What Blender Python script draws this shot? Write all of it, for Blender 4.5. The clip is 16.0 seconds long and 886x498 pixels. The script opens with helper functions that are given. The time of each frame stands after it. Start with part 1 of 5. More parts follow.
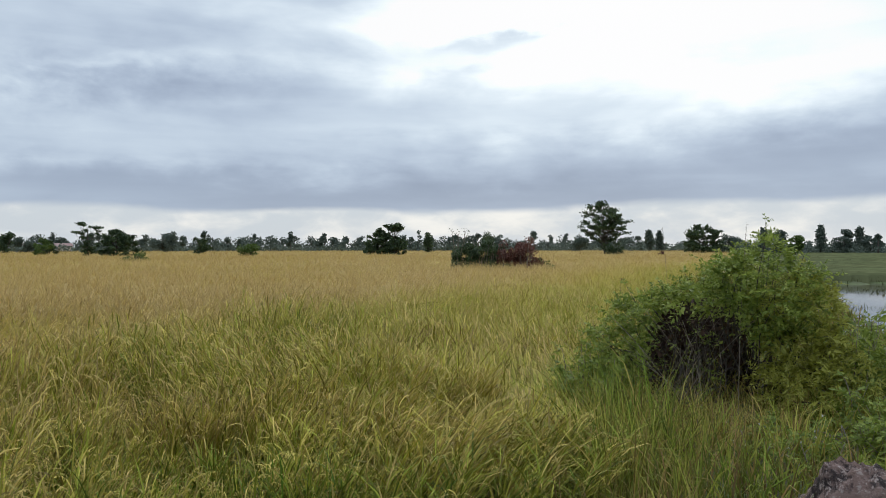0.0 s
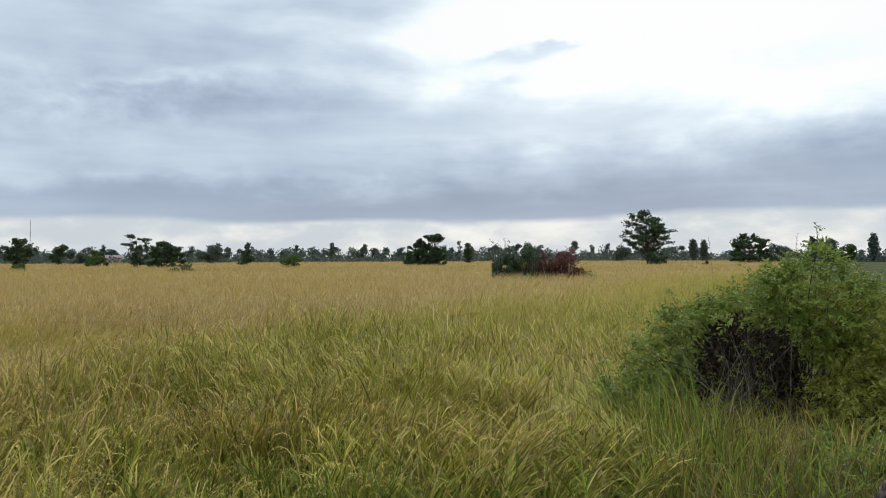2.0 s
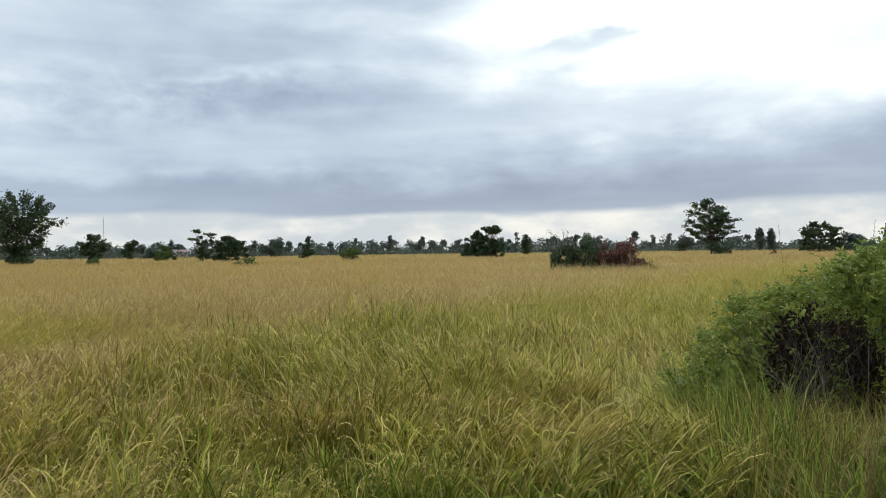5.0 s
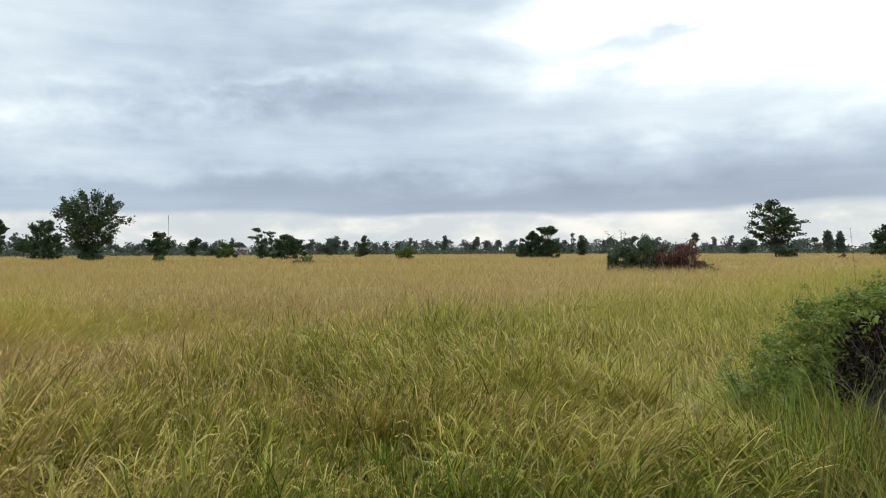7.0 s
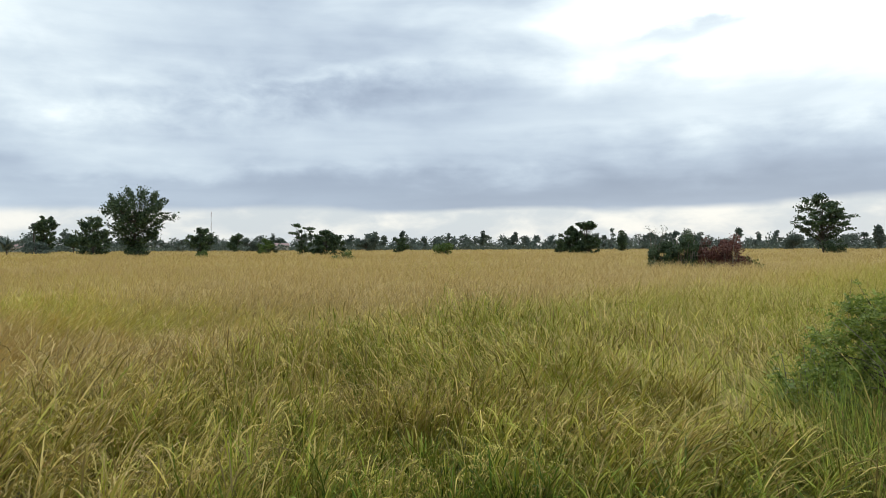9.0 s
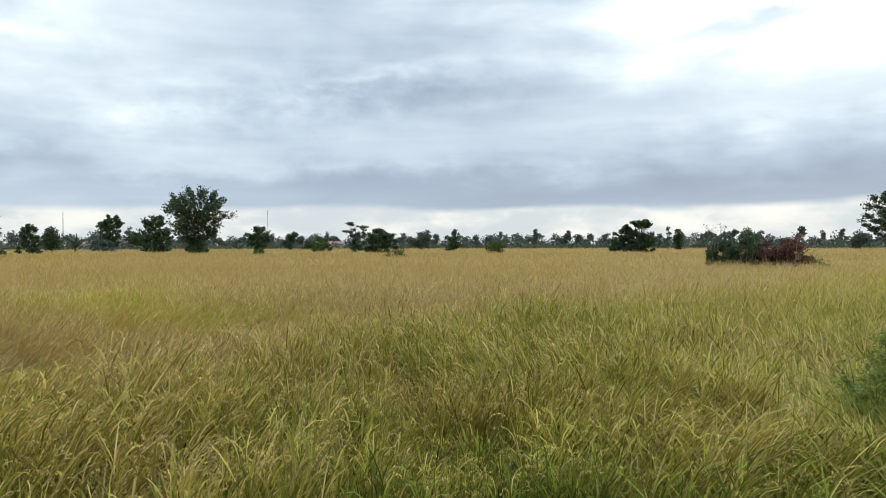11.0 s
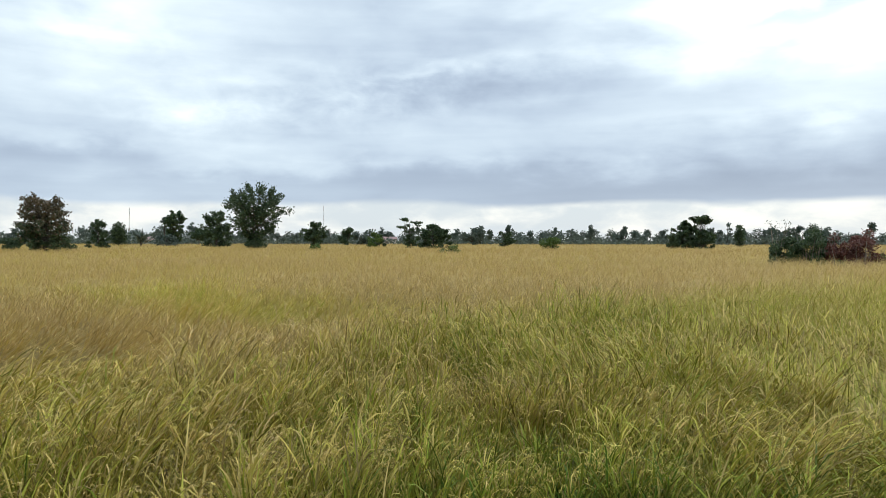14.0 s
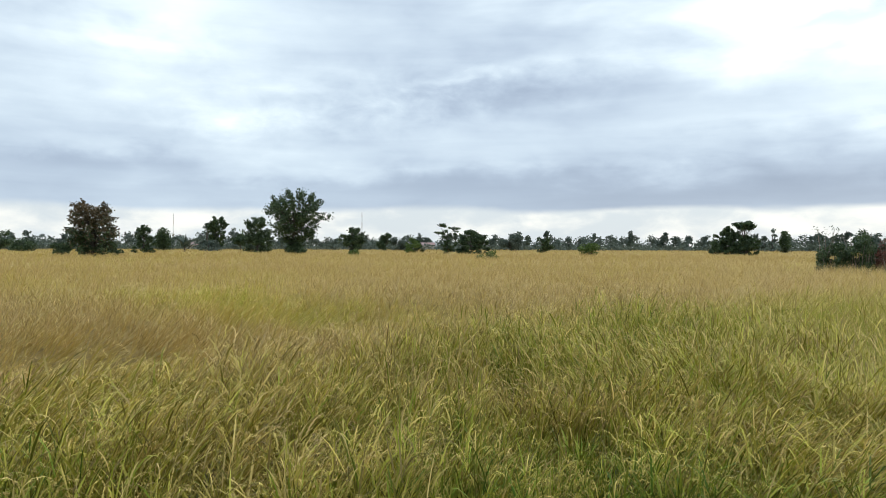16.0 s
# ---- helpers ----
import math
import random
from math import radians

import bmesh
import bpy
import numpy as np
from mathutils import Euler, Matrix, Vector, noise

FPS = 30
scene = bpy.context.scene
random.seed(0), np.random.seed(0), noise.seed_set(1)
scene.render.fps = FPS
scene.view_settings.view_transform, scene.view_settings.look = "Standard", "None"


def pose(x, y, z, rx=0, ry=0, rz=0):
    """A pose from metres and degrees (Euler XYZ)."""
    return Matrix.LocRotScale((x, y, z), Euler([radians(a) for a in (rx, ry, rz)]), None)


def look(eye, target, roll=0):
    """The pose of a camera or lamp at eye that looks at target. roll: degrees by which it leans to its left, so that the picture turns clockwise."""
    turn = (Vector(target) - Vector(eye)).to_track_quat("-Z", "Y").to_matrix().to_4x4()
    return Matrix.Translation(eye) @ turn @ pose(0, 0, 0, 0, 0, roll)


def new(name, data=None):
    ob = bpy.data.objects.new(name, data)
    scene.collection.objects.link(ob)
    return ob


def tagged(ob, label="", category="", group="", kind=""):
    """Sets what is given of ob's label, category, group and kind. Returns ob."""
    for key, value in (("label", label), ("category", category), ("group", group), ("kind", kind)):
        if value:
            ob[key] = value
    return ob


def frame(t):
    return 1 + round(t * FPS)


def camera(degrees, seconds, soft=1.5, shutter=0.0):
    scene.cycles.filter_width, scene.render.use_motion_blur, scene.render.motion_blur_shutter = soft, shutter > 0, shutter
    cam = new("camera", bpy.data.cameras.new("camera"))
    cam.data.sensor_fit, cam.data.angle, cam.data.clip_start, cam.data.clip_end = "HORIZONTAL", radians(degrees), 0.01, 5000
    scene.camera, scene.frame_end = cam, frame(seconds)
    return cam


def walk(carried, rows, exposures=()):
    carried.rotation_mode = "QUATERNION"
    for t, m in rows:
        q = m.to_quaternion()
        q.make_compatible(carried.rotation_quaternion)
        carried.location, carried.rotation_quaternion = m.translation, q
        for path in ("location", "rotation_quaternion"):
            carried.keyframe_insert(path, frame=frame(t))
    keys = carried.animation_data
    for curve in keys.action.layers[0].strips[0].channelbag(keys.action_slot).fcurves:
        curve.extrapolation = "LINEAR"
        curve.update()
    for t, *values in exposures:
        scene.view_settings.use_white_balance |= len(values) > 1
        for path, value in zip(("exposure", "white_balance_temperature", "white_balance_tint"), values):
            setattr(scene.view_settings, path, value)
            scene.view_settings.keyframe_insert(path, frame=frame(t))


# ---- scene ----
cam = camera(63.91, 16.0, soft=0.8)
EYE = 2.15  # above the soil of the rice field
ROWS = [  # seconds, x, y, z, yaw, pitch, roll
    (0.0, -0.0000, -0.0000, -0.0000, -0.00, -0.13, 0.05),
    (0.5, -0.0064, -0.0023, -0.0011, 0.94, -0.27, 0.27),
    (1.0, -0.0084, -0.0039, 0.0016, 1.80, 0.01, 0.39),
    (1.5, -0.0109, -0.0011, 0.0032, 2.30, 0.56, 0.33),
    (2.0, -0.0197, -0.0010, 0.0018, 3.23, 0.73, 0.25),
    (2.5, -0.0249, -0.0029, -0.0004, 4.64, 0.55, 0.56),
    (3.0, -0.0287, -0.0006, 0.0005, 5.53, 0.30, 0.68),
    (3.5, -0.0321, -0.0020, 0.0021, 6.19, 0.09, 0.70),
    (4.0, -0.0337, 0.0040, -0.0029, 6.82, 0.09, 0.86),
    (6.5, -0.0644, -0.0040, 0.0003, 10.72, 0.16, 0.19),
    (7.0, -0.0691, -0.0154, 0.0008, 12.26, 0.16, 0.22),
    (7.5, -0.0747, -0.0090, -0.0060, 12.98, 0.08, 0.32),
    (8.0, -0.0782, -0.0142, -0.0049, 13.44, 0.10, 0.01),
    (8.5, -0.0857, -0.0234, -0.0062, 14.37, -0.25, 0.12),
    (9.0, -0.0901, -0.0166, -0.0091, 15.32, -0.20, 0.25),
    (9.5, -0.0979, -0.0222, -0.0085, 15.89, -0.10, 0.10),
    (10.0, -0.1047, -0.0392, 0.0001, 17.37, 0.01, 0.14),
    (12.5, -0.1185, -0.0656, -0.0008, 21.12, -0.72, 0.04),
    (13.0, -0.1239, -0.0778, 0.0031, 21.85, -0.52, 0.07),
    (13.5, -0.1313, -0.0874, 0.0054, 22.74, -0.56, -0.11),
    (14.0, -0.1360, -0.0975, 0.0040, 23.83, -0.66, -0.06),
    (14.5, -0.1405, -0.1101, 0.0059, 24.41, -0.53, -0.23),
    (15.0, -0.1476, -0.1166, 0.0039, 25.21, -0.40, -0.40),
    (15.5, -0.1507, -0.1233, 0.0013, 26.19, -0.07, -0.33),
    (16.0, -0.1581, -0.1243, -0.0009, 26.86, -0.20, -0.17),
]
walk(cam, [(t, pose(x, y, EYE + z, 90 + pitch, roll, yaw)) for t, x, y, z, yaw, pitch, roll in ROWS],
     exposures=[(0, 0.0, 6500, 10), (4, 0.02, 6530, 9.5), (7, 0.12, 6640, 8.5), (10, 0.15, 6620, 8), (13, 0.25, 6560, 7.5), (16, 0.28, 6550, 7.5)])

# ---------------------------------------------------------------- world and sun
SUN_AZ, SUN_EL = radians(14), radians(38)  # azimuth to the right of +y


class Nodes:
    """Small helper that chains shader nodes."""

    def __init__(self, tree):
        self.tree, self.nodes, self.links = tree, tree.nodes, tree.links

    def add(self, kind, inputs=(), **props):
        n = self.nodes.new(kind)
        for k, v in props.items():
            setattr(n, k, v)
        for k, v in dict(inputs).items():
            self.put(n.inputs[k], v)
        return n

    def put(self, socket, v):
        if isinstance(v, bpy.types.NodeSocket):
            self.links.new(v, socket)
        else:
            socket.default_value = v

    def math(self, op, a, b=0.0, c=0.0, clamp=False):
        return self.add("ShaderNodeMath", {0: a, 1: b, 2: c}, operation=op, use_clamp=clamp).outputs[0]

    def ramp(self, fac, stops, mode="LINEAR"):
        n = self.add("ShaderNodeValToRGB", {0: fac})
        n.color_ramp.interpolation = mode
        els = n.color_ramp.elements
        while len(els) < len(stops):
            els.new(0.5)
        for e, (p, c) in zip(els, stops):
            e.position, e.color = p, (*c, 1) if len(c) == 3 else c
        return n.outputs[0]

    def smooth(self, x, lo, hi, to0=0.0, to1=1.0):
        n = self.add("ShaderNodeMapRange", {0: x, 1: lo, 2: hi, 3: to0, 4: to1}, interpolation_type="SMOOTHSTEP")
        return n.outputs[0]

    def mix(self, fac, a, b, mode="MIX"):
        n = self.add("ShaderNodeMix", {0: fac, 6: a, 7: b}, data_type="RGBA", blend_type=mode)
        return n.outputs[2]

    def noise(self, vec, scale, detail=4.0, rough=0.55, dist=0.0):
        n = self.add("ShaderNodeTexNoise", {"Vector": vec, "Scale": scale, "Detail": detail, "Roughness": rough, "Distortion": dist})
        return n.outputs[0]


def build_world():
    world = bpy.data.worlds.new("overcast_sky")
    scene.world = world
    world.use_nodes = True
    world.node_tree.nodes.clear()
    N = Nodes(world.node_tree)
    way = N.add("ShaderNodeTexCoord").outputs["Generated"]
    xyz = N.add("ShaderNodeSeparateXYZ", {0: way})
    x, y, z = xyz.outputs[0], xyz.outputs[1], N.math("MAXIMUM", xyz.outputs[2], 0.0)
    long = N.add("ShaderNodeMapping", {0: way, 3: (1.0, 1.0, 3.0)}).outputs[0]
    big, mid, fine = N.noise(long, 2.3, 3, 0.5, 0.3), N.noise(long, 5.0, 4, 0.48, 0.25), N.noise(N.add("ShaderNodeMapping", {0: way, 3: (1.0, 1.0, 2.2)}).outputs[0], 15, 5, 0.55, 0.2)
    bank = N.noise(N.add("ShaderNodeMapping", {0: way, 3: (1.0, 1.0, 11.0)}).outputs[0], 3.2, 4, 0.50, 0.3)
    az = N.math("ARCTAN2", x, y)
    waz = N.math("ADD", az, N.math("MULTIPLY", N.math("SUBTRACT", mid, 0.5), 0.35))
    wel = N.math("ADD", z, N.math("MULTIPLY", N.math("SUBTRACT", N.math("ADD", N.math("MULTIPLY", mid, 0.6), N.math("MULTIPLY", fine, 0.4)), 0.5), 0.11))

    def opening(a, e, sa, se, tilt=0.0):
        """A thin place in the cloud deck, round azimuth a and height e."""
        da = N.math("SUBTRACT", waz, radians(a))
        de = N.math("SUBTRACT", N.math("SUBTRACT", wel, e), N.math("MULTIPLY", da, tilt))
        q = N.math("ADD", N.math("POWER", N.math("ABSOLUTE", N.math("DIVIDE", da, radians(sa))), 2.0),
                   N.math("POWER", N.math("ABSOLUTE", N.math("DIVIDE", de, se)), 2.0))
        return N.math("EXPONENT", N.math("MULTIPLY", q, -1.0))

    level = N.math("ADD", N.math("MULTIPLY", N.math("SUBTRACT", big, 0.5), 0.36), N.math("MULTIPLY", N.math("SUBTRACT", mid, 0.5), 0.40))
    level = N.math("ADD", level, N.math("MULTIPLY", N.math("SUBTRACT", bank, 0.5), 0.24))
    level = N.math("ADD", level, N.math("MULTIPLY", N.math("SUBTRACT", fine, 0.5), 0.13))
    level = N.math("ADD", level, N.smooth(z, 0.05, 0.26, 0.34, 0.52))
    low_left = N.math("MULTIPLY", N.smooth(az, radians(-14), radians(-50), 0.0, 0.18), N.smooth(z, 0.16, 0.32, 1.0, 0.4))
    level = N.math("ADD", level, low_left)
    for a, e, sa, se, tilt, k in (
            (14, 0.325, 20, 0.105, 0.0, 0.72), (30, 0.22, 14, 0.05, 0.06, 0.30), (10, 0.17, 24, 0.04, 0.05, 0.10), (5, 0.278, 4, 0.012, 0.1, -0.32),
            (-40, 0.180, 11, 0.026, -0.05, 0.10), (-27.5, 0.222, 10, 0.010, 0.20, 0.15), (-54, 0.31, 13, 0.07, 0.0, 0.17),
            (-53, 0.105, 9, 0.016, 0.06, -0.16), (-25, 0.190, 8, 0.018, 0.20, -0.09), (-20, 0.110, 26, 0.016, 0.03, 0.06), (-35, 0.085, 20, 0.014, 0.02, -0.06), (2, 0.165, 20, 0.018, 0.02, 0.10), (-14, 0.215, 9, 0.02, 0.10, -0.10), (-27, 0.31, 11, 0.05, 0.1, -0.06),
            (28, 0.13, 12, 0.03, 0.1, -0.12), (-6, 0.075, 22, 0.016, 0.0, -0.11), (-20, 0.13, 30, 0.02, 0.02, 0.08), (-57, 0.20, 13, 0.06, 0.0, 0.05), (-48, 0.29, 7, 0.04, 0.0, 0.18), (-45, 0.190, 8, 0.03, 0.1, -0.13)):
        level = N.math("ADD", level, N.math("MULTIPLY", opening(a, e, sa, se, tilt), k))
    # small lit puffs along one bank of cloud
    puff = N.noise(N.add("ShaderNodeMapping", {0: way, 3: (1.0, 1.0, 1.9)}).outputs[0], 17, 5, 0.55, 0.3)
    puffs = N.math("MULTIPLY", opening(-31, 0.195, 17, 0.045, 0.10), N.math("SUBTRACT", puff, 0.48))
    level = N.math("ADD", level, N.math("MULTIPLY", puffs, 0.60))
    deck = N.ramp(level, [(0.08, (0.275, 0.337, 0.450)), (0.32, (0.362, 0.438, 0.565)), (0.52, (0.495, 0.592, 0.722)), (0.78, (0.77, 0.88, 0.96)), (1.0, (1.10, 1.16, 1.18))], "B_SPLINE")
    # the clear strip under the deck's edge
    edge = N.math("ADD", z, N.math("MULTIPLY", N.math("SUBTRACT", mid, 0.5), 0.035))
    edge = N.math("SUBTRACT", edge, N.smooth(az, -0.35, 0.40, 0.003, 0.012))
    strip_col = N.mix(N.smooth(N.math("ADD", N.math("MULTIPLY", mid, 0.55), N.math("MULTIPLY", fine, 0.45)), 0.42, 0.66), (0.600, 0.660, 0.715, 1), (0.90, 0.90, 0.87, 1))
    col = N.mix(N.smooth(edge, 0.041, 0.053), strip_col, deck)
    zenith = N.smooth(z, 0.38, 0.95, 1.0, 2.1)
    col = N.mix(1.0, col, N.add("ShaderNodeCombineXYZ", {0: zenith, 1: zenith, 2: zenith}).outputs[0], "MULTIPLY")
    clouds = N.add("ShaderNodeBackground", {0: col, 1: 1.0})
    sky = N.add("ShaderNodeTexSky", sky_type="NISHITA", sun_disc=False, sun_elevation=SUN_EL, sun_rotation=SUN_AZ)
    clear = N.add("ShaderNodeBackground", {0: sky.outputs[0], 1: 0.08})
    both = N.add("ShaderNodeMixShader", {0: 0.94, 1: clear.outputs[0], 2: clouds.outputs[0]})
    out = N.add("ShaderNodeOutputWorld")
    N.links.new(both.outputs[0], out.inputs[0])


build_world()
sun = new("sun", bpy.data.lights.new("sun", "SUN"))
sun.data.energy, sun.data.angle, sun.data.color = 0.75, radians(25), (1.0, 0.96, 0.90)
sun.matrix_world = look((60 * math.sin(SUN_AZ), 60 * math.cos(SUN_AZ), 60 * math.tan(SUN_EL)), (0, 0, 0))


# ---------------------------------------------------------------- materials
def material(name):
    m = bpy.data.materials.new(name)
    m.use_nodes = True
    m.node_tree.nodes.clear()
    return m, Nodes(m.node_tree)


def finish(N, shader, bump=None):
    N.links.new(shader, N.add("ShaderNodeOutputMaterial").inputs[0])


def leaf_material(name, stops, through_light=0.35, gloss=0.5, patch=0.6):
    """Leaves: colour by leaf and by larger patches, with light passing through."""
    m, N = material(name)
    isle = N.add("ShaderNodeNewGeometry").outputs["Random Per Island"]
    where = N.add("ShaderNodeTexCoord").outputs["Object"]
    f = N.math("ADD", N.math("MULTIPLY", isle, 0.55), N.math("MULTIPLY", N.noise(where, patch, 3), 0.75))
    col = N.ramp(N.math("SUBTRACT", f, 0.13), stops)
    b = N.add("ShaderNodeBsdfPrincipled", {"Base Color": col, "Roughness": gloss, "Specular IOR Level": 0.3})
    tr = N.add("ShaderNodeBsdfTranslucent", {0: col})
    finish(N, N.add("ShaderNodeMixShader", {0: through_light, 1: b.outputs[0], 2: tr.outputs[0]}).outputs[0])
    return m


def bark_material(name, dark, light, scale=6.0):
    m, N = material(name)
    where = N.add("ShaderNodeTexCoord").outputs["Object"]
    grain = N.noise(N.add("ShaderNodeMapping", {0: where, 3: (1, 1, 0.25)}).outputs[0], scale, 6, 0.65)
    col = N.mix(N.smooth(grain, 0.35, 0.65), (*dark, 1), (*light, 1))
    bump = N.add("ShaderNodeBump", {"Strength": 0.6, "Distance": 0.02, "Height": grain})
    b = N.add("ShaderNodeBsdfPrincipled", {"Base Color": col, "Roughness": 0.85, "Normal": bump.outputs[0]})
    finish(N, b.outputs[0])
    return m


def grass_material(name, stops, through_light=0.16, shine=0.14):
    """Blades: the 'tone' attribute holds ripeness (red) and a value of each blade's own (green)."""
    m, N = material(name)
    tone = N.add("ShaderNodeAttribute", attribute_name="tone").outputs[0]
    rgb = N.add("ShaderNodeSeparateColor", {0: tone})
    col = N.ramp(rgb.outputs[0], stops)
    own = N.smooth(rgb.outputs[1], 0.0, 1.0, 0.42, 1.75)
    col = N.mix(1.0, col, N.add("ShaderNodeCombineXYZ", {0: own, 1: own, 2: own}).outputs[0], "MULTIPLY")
    b = N.add("ShaderNodeBsdfPrincipled", {"Base Color": col, "Roughness": 0.6, "Specular IOR Level": shine})
    tr = N.add("ShaderNodeBsdfTranslucent", {0: col})
    finish(N, N.add("ShaderNodeMixShader", {0: through_light, 1: b.outputs[0], 2: tr.outputs[0]}).outputs[0])
    return m


RICE_STOPS = [(0.0, (0.43, 0.305, 0.130)), (0.25, (0.43, 0.322, 0.095)), (0.5, (0.345, 0.298, 0.050)), (0.75, (0.225, 0.245, 0.030)), (1.0, (0.095, 0.160, 0.022))]
M_RICE = grass_material("ripening_rice", RICE_STOPS)
M_CANOPY_SHADED = grass_material("shaded_rice_lower_leaves", RICE_STOPS, 0.05, 0.0)
M_YOUNG = grass_material("young_rice_leaves", [(0.0, (0.16, 0.15, 0.07)), (0.5, (0.120, 0.130, 0.062)), (1.0, (0.065, 0.085, 0.035))], 0.05, 0.0)
M_WEED = grass_material("bank_grass", [(0.0, (0.27, 0.16, 0.075)), (0.3, (0.36, 0.28, 0.075)), (0.6, (0.25, 0.265, 0.045)), (1.0, (0.14, 0.20, 0.026))], 0.34)
M_BUSH = leaf_material("shrub_leaves", [(0.1, (0.10, 0.145, 0.028)), (0.5, (0.225, 0.285, 0.052)), (0.9, (0.42, 0.465, 0.100))], 0.48, 0.45, 1.5)
M_FINE = leaf_material("olive_undergrowth", [(0.1, (0.17, 0.18, 0.034)), (0.5, (0.36, 0.36, 0.062)), (0.9, (0.52, 0.49, 0.110))], 0.48, 0.5, 1.2)
# dead leaves, coloured near black to deepen the shade of the shrub's hollow
M_DRY_DARK = leaf_material("shade_dark_dead_leaves", [(0.1, (0.02, 0.012, 0.009)), (0.6, (0.05, 0.026, 0.019)), (0.95, (0.13, 0.075, 0.048))], 0.2, 0.7, 2.0)
M_TREE = leaf_material("dark_foliage", [(0.1, (0.020, 0.038, 0.020)), (0.5, (0.052, 0.082, 0.036)), (0.95, (0.125, 0.168, 0.064))], 0.25, 0.55, 0.35)
M_TREE_WARM = leaf_material("reddish_foliage", [(0.1, (0.040, 0.038, 0.020)), (0.4, (0.095, 0.078, 0.040)), (0.75, (0.175, 0.120, 0.070)), (1.0, (0.26, 0.175, 0.105))], 0.25, 0.6, 0.3)
M_TREE_LIGHT = leaf_material("fresh_foliage", [(0.1, (0.04, 0.075, 0.02)), (0.5, (0.09, 0.14, 0.03)), (0.95, (0.17, 0.22, 0.05))], 0.3, 0.55, 0.4)
# paler and bluer than near foliage: distance haze mixed into the leaf colour
M_TREE_HAZY = leaf_material("hazed_distant_foliage", [(0.1, (0.055, 0.078, 0.062)), (0.5, (0.095, 0.122, 0.096)), (0.95, (0.145, 0.172, 0.126))], 0.25, 0.6, 0.1)
M_RED = leaf_material("withered_red_leaves", [(0.1, (0.05, 0.025, 0.02)), (0.5, (0.14, 0.055, 0.042)), (0.95, (0.24, 0.11, 0.075))], 0.25, 0.6, 0.8)
M_BARK = bark_material("bark", (0.035, 0.028, 0.022), (0.11, 0.09, 0.07))
M_TWIG = bark_material("dry_twigs", (0.12, 0.09, 0.07), (0.31, 0.25, 0.20), 20)


# ---------------------------------------------------------------- plan of the land
BUND_AT, BUND_N = np.array((1.2, 1.5)), np.array((0.92, -0.39))  # a point of the bank's axis, and its normal to the right


def across(x, y):
    """Metres to the right of the bank's axis."""
    return (x - BUND_AT[0]) * BUND_N[0] + (y - BUND_AT[1]) * BUND_N[1]


def sstep(v, lo, hi):
    q = np.clip((v - lo) / (hi - lo), 0, 1)
    return q * q * (3 - 2 * q)


RNG = np.random.default_rng(7)
LATT = RNG.random((256, 256))


def vnoise(x, y, scale):
    """Smooth noise from 0 to 1 over the plan; scale: metres a cell."""
    u, v = np.asarray(x) / scale + 71.3, np.asarray(y) / scale + 39.7
    i, j = np.floor(u).astype(int), np.floor(v).astype(int)
    fu, fv = u - i, v - j
    fu, fv = fu * fu * (3 - 2 * fu), fv * fv * (3 - 2 * fv)
    a, b, c, d = LATT[i % 256, j % 256], LATT[(i + 1) % 256, j % 256], LATT[i % 256, (j + 1) % 256], LATT[(i + 1) % 256, (j + 1) % 256]
    return (a * (1 - fu) + b * fu) * (1 - fv) + (c * (1 - fu) + d * fu) * fv


def land(x, y):
    """Height of the soil."""
    x, y = np.asarray(x, float), np.asarray(y, float)
    s = across(x, y)
    bank = 0.56 * (1 - sstep(np.abs(s), 0.5, 1.7)) * (1 - sstep(y, 45, 70)) * sstep(y, -3, 0)
    road = 0.55 * (1 - sstep(y - 0.25 * np.abs(np.minimum(x, 0)) * 0, 0.2, 1.7)) * sstep(y, -9, -7)
    dike = 0.30 * (1 - sstep(np.abs(y - 40), 0.4, 1.3)) * sstep(s, 0.5, 2.5) * (1 - sstep(s, 90, 100))
    far_dike = 0.28 * (1 - sstep(np.abs(y - 95), 0.6, 2.0)) * sstep(s, 0.5, 2.5) * (1 - sstep(s, 90, 100))
    rough = 0.05 * (vnoise(x, y, 0.7) - 0.5) * (1 - sstep(np.hypot(x, y), 30, 60))
    return np.maximum.reduce([bank, road, dike, far_dike]) + rough


EDGE_AZ = np.array([-50, -32, -20, -10, -4, 4.7, 16, 28, 35, 54, 75, 95])  # left is positive
EDGE_R = np.array([14, 16, 20, 23, 21, 15.6, 11.8, 9.7, 9.2, 7.8, 7.2, 6.5])


